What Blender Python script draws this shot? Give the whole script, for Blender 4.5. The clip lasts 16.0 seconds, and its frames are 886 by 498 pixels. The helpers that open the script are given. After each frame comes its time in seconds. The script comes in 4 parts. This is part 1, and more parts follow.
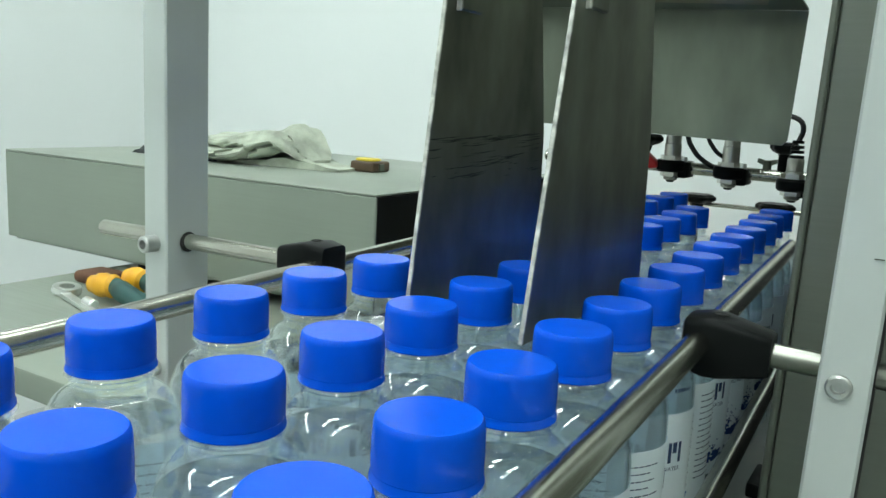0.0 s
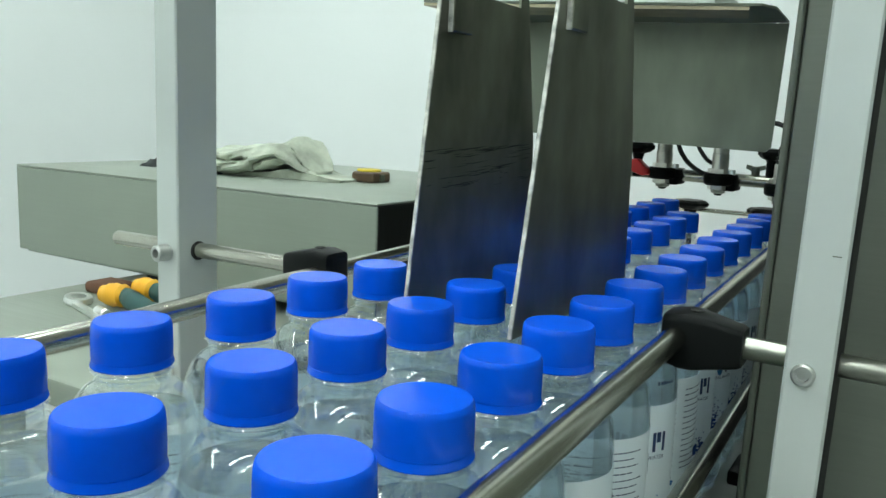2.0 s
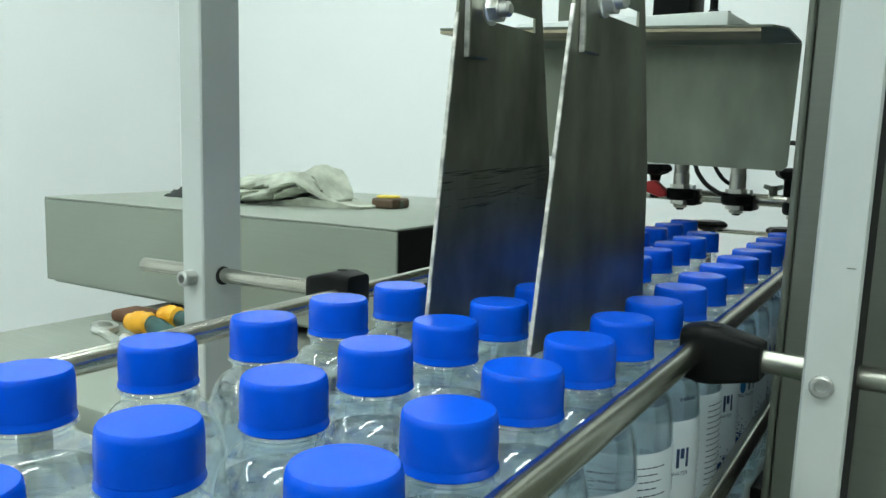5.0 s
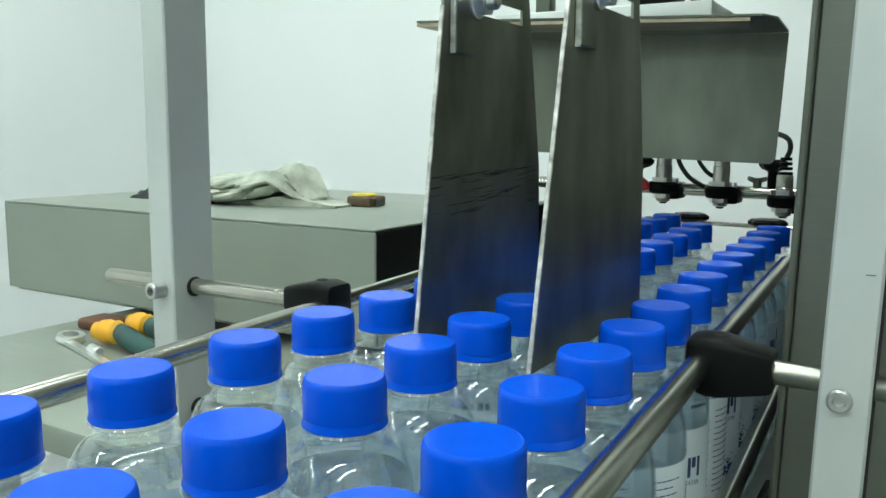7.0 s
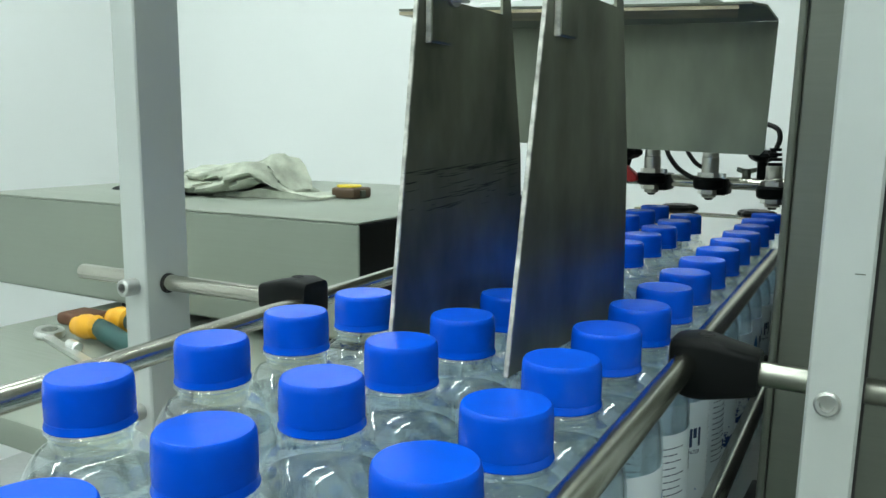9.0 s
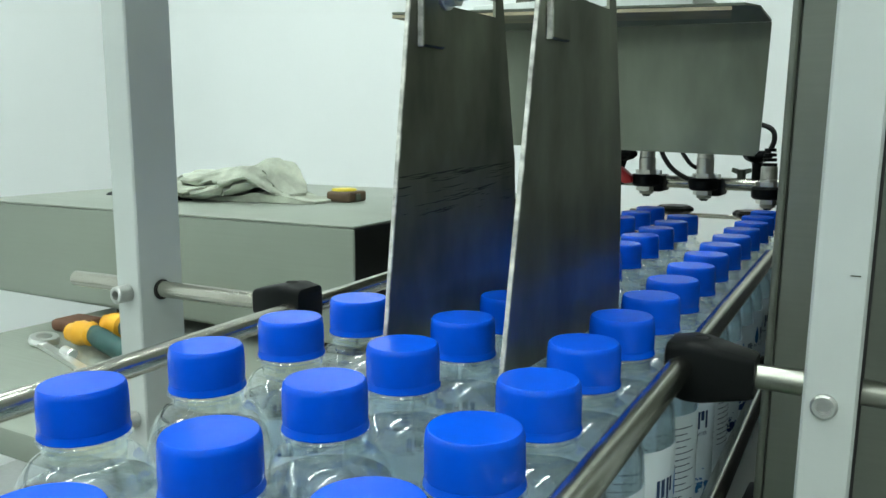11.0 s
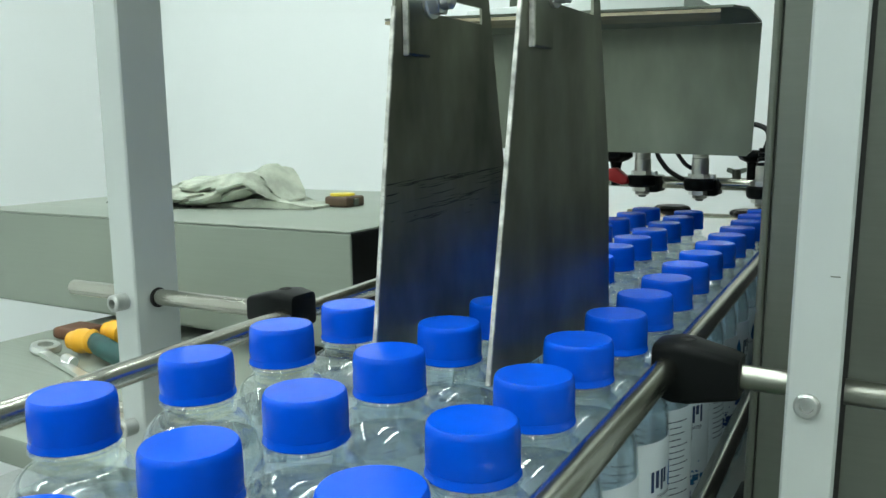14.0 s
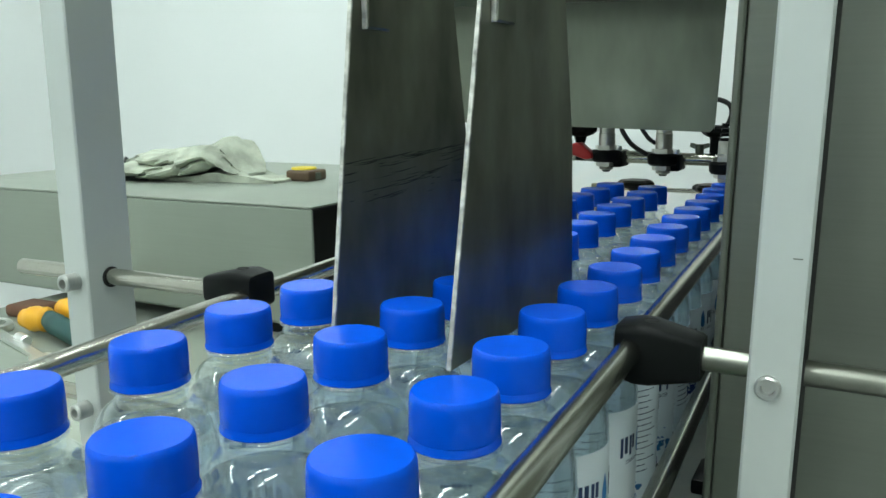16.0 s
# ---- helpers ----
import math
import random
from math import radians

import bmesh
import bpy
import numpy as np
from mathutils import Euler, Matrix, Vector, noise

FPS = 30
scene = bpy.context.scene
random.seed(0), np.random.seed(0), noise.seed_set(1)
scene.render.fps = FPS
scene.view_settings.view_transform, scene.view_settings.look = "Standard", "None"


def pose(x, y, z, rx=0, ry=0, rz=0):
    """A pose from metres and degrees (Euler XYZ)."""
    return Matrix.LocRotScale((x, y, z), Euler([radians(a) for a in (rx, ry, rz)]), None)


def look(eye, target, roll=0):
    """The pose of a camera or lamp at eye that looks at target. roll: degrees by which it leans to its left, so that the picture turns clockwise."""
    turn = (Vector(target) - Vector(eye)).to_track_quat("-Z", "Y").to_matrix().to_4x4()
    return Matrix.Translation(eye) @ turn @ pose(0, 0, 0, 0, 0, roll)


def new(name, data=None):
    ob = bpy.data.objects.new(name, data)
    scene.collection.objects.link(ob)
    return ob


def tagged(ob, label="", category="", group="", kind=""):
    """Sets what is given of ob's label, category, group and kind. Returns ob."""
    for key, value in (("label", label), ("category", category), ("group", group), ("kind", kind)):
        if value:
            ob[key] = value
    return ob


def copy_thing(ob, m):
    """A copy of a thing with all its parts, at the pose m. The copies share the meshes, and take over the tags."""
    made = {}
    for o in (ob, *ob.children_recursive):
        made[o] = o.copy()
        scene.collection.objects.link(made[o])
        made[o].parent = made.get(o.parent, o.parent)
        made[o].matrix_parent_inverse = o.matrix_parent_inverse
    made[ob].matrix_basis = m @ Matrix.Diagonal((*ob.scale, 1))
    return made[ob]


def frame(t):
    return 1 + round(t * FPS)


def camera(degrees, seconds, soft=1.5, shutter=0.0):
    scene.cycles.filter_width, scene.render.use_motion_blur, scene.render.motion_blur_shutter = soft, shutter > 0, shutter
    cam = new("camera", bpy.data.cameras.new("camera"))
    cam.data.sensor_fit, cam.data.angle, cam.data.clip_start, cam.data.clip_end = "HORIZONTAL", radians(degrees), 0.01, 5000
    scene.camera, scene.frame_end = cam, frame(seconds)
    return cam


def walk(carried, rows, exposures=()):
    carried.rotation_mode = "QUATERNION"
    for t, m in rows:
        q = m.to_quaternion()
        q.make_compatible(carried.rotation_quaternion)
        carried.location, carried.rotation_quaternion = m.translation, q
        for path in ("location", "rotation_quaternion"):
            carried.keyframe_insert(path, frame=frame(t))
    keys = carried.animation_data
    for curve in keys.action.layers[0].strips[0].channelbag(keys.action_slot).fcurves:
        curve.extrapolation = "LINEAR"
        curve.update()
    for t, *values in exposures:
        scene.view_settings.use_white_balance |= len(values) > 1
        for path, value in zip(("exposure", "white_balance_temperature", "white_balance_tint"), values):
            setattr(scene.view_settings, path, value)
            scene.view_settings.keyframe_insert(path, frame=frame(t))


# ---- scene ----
cam = camera(56.8, 16.0)
PATH = [
    (0, (0.1186, -0.1309, 1.1733), (-0.8961, 1.5581, 0.8299), 3.09),
    (0.5, (0.1278, -0.1407, 1.1749), (-0.8814, 1.5551, 0.8494), 2.93),
    (1, (0.1309, -0.1506, 1.1736), (-0.8867, 1.5409, 0.8521), 2.72),
    (1.5, (0.1337, -0.1534, 1.1742), (-0.8846, 1.5368, 0.8482), 2.59),
    (2, (0.1389, -0.1561, 1.1759), (-0.8844, 1.5321, 0.8552), 2.39),
    (2.5, (0.1417, -0.1567, 1.1773), (-0.8947, 1.5239, 0.8590), 2.27),
    (3, (0.1446, -0.1582, 1.1781), (-0.8992, 1.5191, 0.8666), 2.16),
    (3.5, (0.1511, -0.1628, 1.1785), (-0.9066, 1.5072, 0.8745), 1.92),
    (4, (0.1505, -0.1625, 1.1755), (-0.9155, 1.5011, 0.8657), 1.76),
    (4.5, (0.1434, -0.1609, 1.1726), (-0.9249, 1.5038, 0.8768), 1.54),
    (5, (0.1446, -0.1647, 1.1728), (-0.9262, 1.5050, 0.9174), 1.33),
    (7.5, (0.1174, -0.1355, 1.1801), (-0.8823, 1.5730, 0.8941), 0.46),
    (8, (0.1177, -0.1302, 1.1808), (-0.8763, 1.5798, 0.8847), 0.51),
    (8.5, (0.1170, -0.1285, 1.1801), (-0.8785, 1.5797, 0.8782), 0.46),
    (9, (0.1192, -0.1250, 1.1807), (-0.8740, 1.5845, 0.8794), 0.40),
    (11.5, (0.1192, -0.1224, 1.1823), (-0.8652, 1.5934, 0.8870), -0.18),
    (12, (0.1213, -0.1234, 1.1841), (-0.8621, 1.5931, 0.8898), -0.33),
    (12.5, (0.1235, -0.1282, 1.1840), (-0.8647, 1.5861, 0.8927), -0.50),
    (13, (0.1256, -0.1297, 1.1852), (-0.8655, 1.5830, 0.8949), -0.59),
    (13.5, (0.1260, -0.1270, 1.1843), (-0.8664, 1.5847, 0.8925), -0.73),
    (14, (0.1288, -0.1227, 1.1844), (-0.8660, 1.5876, 0.8926), -0.86),
    (14.5, (0.1295, -0.1225, 1.1845), (-0.8617, 1.5897, 0.8912), -0.90),
    (15, (0.1270, -0.1228, 1.1870), (-0.8340, 1.6040, 0.8792), -0.84),
    (15.5, (0.1254, -0.1263, 1.1842), (-0.7925, 1.6208, 0.8604), -0.61),
    (16, (0.1260, -0.1128, 1.1875), (-0.7901, 1.6280, 0.8261), -0.52),
]
walk(cam, [(t, look(eye, target, roll)) for t, eye, target, roll in PATH])

# ---- world and light ----
world = bpy.data.worlds.new("world")
scene.world = world
world.use_nodes = True
world.node_tree.nodes["Background"].inputs[0].default_value = (0.80, 0.90, 0.88, 1)
world.node_tree.nodes["Background"].inputs[1].default_value = 0.15
scene.view_settings.exposure = 0.0
scene.cycles.transparent_max_bounces = 32
scene.cycles.max_bounces = 20
scene.cycles.transmission_bounces = 20
PANEL_POWER = 26.3


# ---- materials ----
def material(name, color, rough=0.5, metal=0.0, transmission=0.0, ior=1.45, grain=0.0, grain_scale=(60, 60, 60),
             bump=0.0, bump_scale=(300, 300, 300), stain=0.0, stain_scale=8.0, rough_var=0.0, coat=0.0, spec=0.5):
    """A principled material whose colour varies by stain (coarse) and grain (fine), with fine relief."""
    m = bpy.data.materials.new(name)
    m.use_nodes = True
    nt = m.node_tree
    b = nt.nodes["Principled BSDF"]
    b.inputs["Base Color"].default_value = (*color, 1)
    b.inputs["Roughness"].default_value = rough
    b.inputs["Metallic"].default_value = metal
    b.inputs["Transmission Weight"].default_value = transmission
    b.inputs["IOR"].default_value = ior
    b.inputs["Coat Weight"].default_value = coat
    b.inputs["Specular IOR Level"].default_value = spec
    tc = nt.nodes.new("ShaderNodeTexCoord")

    def noise_at(scale, detail=4.0):
        mp = nt.nodes.new("ShaderNodeMapping")
        mp.inputs["Scale"].default_value = scale if not isinstance(scale, float) else (scale,) * 3
        nt.links.new(tc.outputs["Object"], mp.inputs["Vector"])
        n = nt.nodes.new("ShaderNodeTexNoise")
        n.inputs["Scale"].default_value = 1.0
        n.inputs["Detail"].default_value = detail
        nt.links.new(mp.outputs["Vector"], n.inputs["Vector"])
        return n.outputs["Fac"]

    def spread(fac, low, high):
        r = nt.nodes.new("ShaderNodeMapRange")
        r.inputs["From Min"].default_value, r.inputs["From Max"].default_value = 0.3, 0.7
        r.inputs["To Min"].default_value, r.inputs["To Max"].default_value = low, high
        nt.links.new(fac, r.inputs["Value"])
        return r.outputs["Result"]

    if stain or grain:
        coarse = spread(noise_at(stain_scale), 1 - stain, 1 + stain * 0.5)
        fine = spread(noise_at(grain_scale), 1 - grain, 1 + grain)
        mul = nt.nodes.new("ShaderNodeMath")
        mul.operation = "MULTIPLY"
        nt.links.new(coarse, mul.inputs[0])
        nt.links.new(fine, mul.inputs[1])
        sc = nt.nodes.new("ShaderNodeVectorMath")
        sc.operation = "SCALE"
        sc.inputs[0].default_value = color
        nt.links.new(mul.outputs[0], sc.inputs["Scale"])
        nt.links.new(sc.outputs["Vector"], b.inputs["Base Color"])
    if rough_var:
        nt.links.new(spread(noise_at(grain_scale), rough - rough_var, rough + rough_var), b.inputs["Roughness"])
    if bump:
        bp = nt.nodes.new("ShaderNodeBump")
        bp.inputs["Strength"].default_value = bump
        bp.inputs["Distance"].default_value = 0.0005
        nt.links.new(noise_at(bump_scale), bp.inputs["Height"])
        nt.links.new(bp.outputs["Normal"], b.inputs["Normal"])
    return m


def see_through(name, tint, share, ior=1.33, rough=0.008, bump=0.02, face=0.045, rim=0.55):
    """Clear plastic or water: part of the light goes straight on, part is bent; a skin is glossy, most at the rim."""
    m = material(name, (0.94, 0.985, 1.0), rough, transmission=1.0, ior=ior, bump=bump, bump_scale=(105, 105, 80))
    nt = m.node_tree
    out = nt.nodes["Material Output"]
    clear = nt.nodes.new("ShaderNodeBsdfTransparent")
    clear.inputs[0].default_value = (*tint, 1)
    mix = nt.nodes.new("ShaderNodeMixShader")
    mix.inputs[0].default_value = share
    nt.links.new(clear.outputs[0], mix.inputs[1])
    nt.links.new(nt.nodes["Principled BSDF"].outputs[0], mix.inputs[2])
    if not face:
        nt.links.new(mix.outputs[0], out.inputs["Surface"])
        return m
    gloss = nt.nodes.new("ShaderNodeBsdfGlossy")
    gloss.inputs["Roughness"].default_value = 0.012
    gloss.inputs["Color"].default_value = (1, 1, 1, 1)
    facing = nt.nodes.new("ShaderNodeLayerWeight")
    facing.inputs[0].default_value = 0.5
    steep = nt.nodes.new("ShaderNodeMath")
    steep.operation = "POWER"
    steep.inputs[1].default_value = 4.0
    nt.links.new(facing.outputs["Facing"], steep.inputs[0])
    fres = nt.nodes.new("ShaderNodeMath")
    fres.operation = "MULTIPLY_ADD"
    fres.inputs[1].default_value, fres.inputs[2].default_value = rim, face
    nt.links.new(steep.outputs[0], fres.inputs[0])
    skin = nt.nodes.new("ShaderNodeMixShader")
    nt.links.new(fres.outputs[0], skin.inputs[0])
    nt.links.new(mix.outputs[0], skin.inputs[1])
    nt.links.new(gloss.outputs[0], skin.inputs[2])
    for node in nt.nodes:
        if node.bl_idname == "ShaderNodeBump":
            nt.links.new(node.outputs["Normal"], gloss.inputs["Normal"])
    nt.links.new(skin.outputs[0], out.inputs["Surface"])
    return m


def glow(name, color, strength):
    m = bpy.data.materials.new(name)
    m.use_nodes = True
    b = m.node_tree.nodes["Principled BSDF"]
    b.inputs["Base Color"].default_value = (*color, 1)
    b.inputs["Emission Color"].default_value = (*color, 1)
    b.inputs["Emission Strength"].default_value = strength
    return m


# grey chosen to limit light bounced from the unseen east wall
BOUNCE_GREY = material("bounce_cutting_grey", (0.31, 0.325, 0.29), 0.55, stain=0.1, stain_scale=2.0)
WALL = material("white_wall_paint", (0.775, 0.80, 0.79), 0.7, stain=0.03, stain_scale=1.5, bump=0.1, bump_scale=(120, 120, 120))
FLOOR = material("pale_floor", (0.42, 0.44, 0.43), 0.35, stain=0.08, stain_scale=2.0, grain=0.05)
CEIL = material("ceiling_paint", (0.80, 0.81, 0.80), 0.8, stain=0.03, stain_scale=1.0)
TUBE = glow("lamp_glow", (0.88, 1.0, 0.97), PANEL_POWER)
LAMP_BODY = material("lamp_enamel", (0.8, 0.8, 0.8), 0.4)
CAP = material("blue_cap_plastic", (0.0, 0.084, 0.67), 0.26, stain=0.10, stain_scale=60.0, spec=0.11, coat=0.18, bump=0.05, bump_scale=(260, 260, 260))
CAP.node_tree.nodes["Principled BSDF"].inputs["Coat Roughness"].default_value = 0.10
PET = see_through("clear_bottle_plastic", (0.965, 0.992, 1.0), 0.13, ior=1.30, bump=0.18, face=0.085)
WATER = see_through("clear_water", (0.96, 0.99, 1.0), 0.55, ior=1.33, bump=0.06, face=0.0)
FILM = material("white_label_film", (0.88, 0.94, 0.97), 0.4, stain=0.04, stain_scale=20.0)
film_nodes = FILM.node_tree
lit = film_nodes.nodes.new("ShaderNodeBsdfTranslucent")
lit.inputs[0].default_value = (0.84, 0.94, 1.0, 1)
film_mix = film_nodes.nodes.new("ShaderNodeMixShader")
film_mix.inputs[0].default_value = 0.25
film_nodes.links.new(film_nodes.nodes["Principled BSDF"].outputs[0], film_mix.inputs[1])
film_nodes.links.new(lit.outputs[0], film_mix.inputs[2])
film_clear = film_nodes.nodes.new("ShaderNodeBsdfTransparent")
film_all = film_nodes.nodes.new("ShaderNodeMixShader")
film_all.inputs[0].default_value = 0.95
film_nodes.links.new(film_clear.outputs[0], film_all.inputs[1])
film_nodes.links.new(film_mix.outputs[0], film_all.inputs[2])
film_nodes.links.new(film_all.outputs[0], film_nodes.nodes["Material Output"].inputs["Surface"])
NAVY = material("navy_print", (0.02, 0.045, 0.12), 0.45)
DEEP = material("deep_blue_print", (0.015, 0.06, 0.26), 0.45, stain=0.3, stain_scale=60.0)
SKY = material("blue_print", (0.03, 0.20, 0.50), 0.45, stain=0.3, stain_scale=60.0)
STEEL = material("polished_steel", (0.50, 0.49, 0.43), 0.22, 1.0, stain=0.18, stain_scale=12.0, bump=0.05, bump_scale=(900, 900, 900))
ROD = material("satin_steel_rod", (0.25, 0.255, 0.22), 0.30, 1.0, stain=0.2, stain_scale=30.0)
BRUSHED = material("brushed_steel", (0.165, 0.182, 0.146), 0.34, 1.0, stain=0.30, stain_scale=(18.0, 18.0, 7.0))
PLATE = material("worn_steel_plate", (0.275, 0.285, 0.23), 0.37, 0.92, stain=0.45, stain_scale=(26.0, 26.0, 15.0), bump=0.03, bump_scale=(200, 200, 30))
EDGE = material("cut_steel_edge", (0.56, 0.56, 0.52), 0.45, 0.6, grain=0.45, grain_scale=(160, 160, 160), stain=0.35, stain_scale=60.0)
PANEL = material("satin_steel_panel", (0.175, 0.19, 0.16), 0.42, 0.6, grain=0.04, grain_scale=(6, 6, 500), stain=0.14, stain_scale=5.0, rough_var=0.05)
ALU = material("pale_anodised_aluminium", (0.49, 0.52, 0.50), 0.48, 0.25, stain=0.06, stain_scale=9.0)
CASE = material("grey_satin_case", (0.255, 0.285, 0.240), 0.42, 0.35, stain=0.07, stain_scale=5.0, grain=0.03, grain_scale=(9, 400, 400), rough_var=0.05)
# near-black that stands for the shade in holes, gaps and open ends
DARK = material("recess_shade", (0.012, 0.012, 0.012), 0.8, stain=0.2)
BLACK = material("black_plastic", (0.006, 0.007, 0.007), 0.40, stain=0.15, stain_scale=40.0, spec=0.09)
ZINC = material("zinc_plated_steel", (0.50, 0.51, 0.49), 0.36, 0.8, stain=0.1, stain_scale=80.0)
RUBBER = material("black_cable", (0.012, 0.012, 0.012), 0.5)
SENSOR = material("nickel_plated_brass", (0.50, 0.49, 0.45), 0.28, 1.0, stain=0.1, stain_scale=60.0)
RED = material("red_plastic", (0.50, 0.018, 0.02), 0.4, stain=0.1, stain_scale=40.0)
BELT = material("pale_belt", (0.40, 0.41, 0.37), 0.5, stain=0.1, stain_scale=12.0)
GREEN = material("green_plastic", (0.05, 0.22, 0.10), 0.5, stain=0.1, stain_scale=20.0)
CLOTH = material("stained_cotton", (0.38, 0.41, 0.335), 0.9, stain=0.5, stain_scale=22.0, grain=0.10, grain_scale=(900, 900, 900), bump=0.5, bump_scale=(1200, 1200, 1200))
DARK_CLOTH = material("dark_cloth", (0.03, 0.035, 0.035), 0.9, stain=0.3, stain_scale=30.0)
YELLOW = material("yellow_plastic", (0.72, 0.36, 0.02), 0.42, stain=0.12, stain_scale=40.0)
TAPE_YELLOW = material("tape_yellow", (0.72, 0.55, 0.03), 0.45, stain=0.12, stain_scale=60.0)
BROWN = material("brown_plastic", (0.09, 0.055, 0.03), 0.5, stain=0.2, stain_scale=40.0)
WOOD = material("brown_leather", (0.11, 0.045, 0.022), 0.6, stain=0.25, stain_scale=30.0)
TEAL = material("dark_green_grip", (0.014, 0.065, 0.06), 0.5, stain=0.15, stain_scale=40.0)
CHROME = material("chrome", (0.86, 0.86, 0.84), 0.30, 1.0, stain=0.08, stain_scale=60.0)
SLAB = material("pale_grey_enamel", (0.60, 0.64, 0.62), 0.45, stain=0.05, stain_scale=10.0)


# ---- shapes ----
def box_bm(x0, x1, y0, y1, z0, z1, bevel=0.0, segs=2, bm=None):
    out = bm or bmesh.new()
    made = bmesh.ops.create_cube(out, size=1.0)
    vs = made["verts"]
    for v in vs:
        v.co = Vector((x0 + (v.co.x + 0.5) * (x1 - x0), y0 + (v.co.y + 0.5) * (y1 - y0), z0 + (v.co.z + 0.5) * (z1 - z0)))
    if bevel:
        es = list({e for v in vs for e in v.link_edges})
        bmesh.ops.bevel(out, geom=es, offset=bevel, segments=segs, affect="EDGES", profile=0.5)
    return out


def lathe(profile, n=32, bm=None, move=None):
    """Turns (radius, height) pairs about z; a radius of 0 closes the end."""
    out = bm or bmesh.new()
    rings = []
    for r, z in profile:
        if r < 1e-6:
            rings.append([out.verts.new((0, 0, z))])
        else:
            rings.append([out.verts.new((r * math.cos(2 * math.pi * i / n), r * math.sin(2 * math.pi * i / n), z)) for i in range(n)])
    for a, b in zip(rings, rings[1:]):
        for i in range(n):
            j = (i + 1) % n
            if len(a) == 1 and len(b) > 1:
                out.faces.new((a[0], b[j], b[i]))
            elif len(b) == 1 and len(a) > 1:
                out.faces.new((a[i], a[j], b[0]))
            elif len(a) > 1:
                out.faces.new((a[i], a[j], b[j], b[i]))
    if move is not None:
        for ring in rings:
            for v in ring:
                v.co = move @ v.co
    return out


def rod_bm(a, b, r, n=20, chamfer=0.001, bm=None):
    """A round bar from a to b with chamfered ends."""
    a, b = Vector(a), Vector(b)
    d = b - a
    m = Matrix.Translation(a) @ d.to_track_quat("Z", "Y").to_matrix().to_4x4()
    h = d.length
    return lathe([(0, 0), (r - chamfer, 0), (r, chamfer), (r, h - chamfer), (r - chamfer, h), (0, h)], n, bm, m)


def pipe_bm(points, r, n=10, bm=None):
    """A bent round bar along a smooth line through the points."""
    out = bm or bmesh.new()
    pts = [Vector(p) for p in points]
    line = []
    for i in range(len(pts) - 1):
        p0, p1, p2, p3 = pts[max(i - 1, 0)], pts[i], pts[i + 1], pts[min(i + 2, len(pts) - 1)]
        for k in range(6):
            t = k / 6
            line.append(0.5 * ((2 * p1) + (p2 - p0) * t + (2 * p0 - 5 * p1 + 4 * p2 - p3) * t * t + (3 * p1 - p0 - 3 * p2 + p3) * t ** 3))
    line.append(pts[-1])
    prev, side = None, None
    rings = []
    for i, p in enumerate(line):
        d = (line[min(i + 1, len(line) - 1)] - line[max(i - 1, 0)]).normalized()
        if side is None:
            side = d.orthogonal().normalized()
        side = (side - d * side.dot(d)).normalized()
        up = d.cross(side)
        rr = r[min(int(i / len(line) * len(r)), len(r) - 1)] if isinstance(r, (list, tuple)) else r
        rings.append([out.verts.new(p + (side * math.cos(2 * math.pi * k / n) + up * math.sin(2 * math.pi * k / n)) * rr) for k in range(n)])
    for a, b in zip(rings, rings[1:]):
        for k in range(n):
            out.faces.new((a[k], a[(k + 1) % n], b[(k + 1) % n], b[k]))
    out.faces.new(rings[0][::-1])
    out.faces.new(rings[-1])
    return out


def prism_bm(outline, depth, bm=None, move=None):
    """A plate: an outline in x and y, raised along z by depth."""
    out = bm or bmesh.new()
    low = [out.verts.new((x, y, 0)) for x, y in outline]
    top = [out.verts.new((x, y, depth)) for x, y in outline]
    out.faces.new(low[::-1])
    out.faces.new(top)
    n = len(outline)
    for i in range(n):
        out.faces.new((low[i], low[(i + 1) % n], top[(i + 1) % n], top[i]))
    if move is not None:
        for v in low + top:
            v.co = move @ v.co
    return out


def hex_nut_bm(r, h, m):
    out = prism_bm([(r * math.cos(math.pi / 3 * k), r * math.sin(math.pi / 3 * k)) for k in range(6)], h, move=m)
    return out


def mesh_of(name, bm, mat, smooth=True):
    bmesh.ops.recalc_face_normals(bm, faces=bm.faces)
    me = bpy.data.meshes.new(name)
    bm.to_mesh(me)
    bm.free()
    me.materials.append(mat)
    if smooth:
        me.shade_smooth()
        me.set_sharp_from_angle(angle=radians(32))
    return me


def thing(name, label, category, base=(0, 0, 0), group="", kind=""):
    ob = new(name)
    ob.location = base
    return tagged(ob, label, category, group, kind)


def part(name, bm, mat, parent, label="", smooth=True, at_world=True):
    """A mesh under a thing; its coordinates are the world's unless at_world is off."""
    ob = new(name, mesh_of(name, bm, mat, smooth))
    ob.parent = parent
    if at_world:
        o = Vector()
        p = parent
        while p:
            o += p.location
            p = p.parent
        ob.location = -o
    if label:
        ob["label"] = label
    return ob


def single(name, bm, mat, label, category="", group="", kind="", smooth=True):
    ob = new(name, mesh_of(name, bm, mat, smooth))
    return tagged(ob, label, category, group, kind)


# ---- the room ----
X0, X1, Y0, Y1, TOP = -2.6, 1.7, -3.0, 2.1, 2.9
single("floor", box_bm(X0 - 0.2, X1 + 0.2, Y0 - 0.2, Y1 + 0.2, -0.1, 0), FLOOR, "pale smooth factory floor", kind="structure")
single("ceiling", box_bm(X0 - 0.2, X1 + 0.2, Y0 - 0.2, Y1 + 0.2, TOP, TOP + 0.1), CEIL, "white ceiling", kind="structure")
single("wall_north", box_bm(X0, X1, Y1, Y1 + 0.15, 0, TOP), WALL, "plain white painted wall", kind="structure")
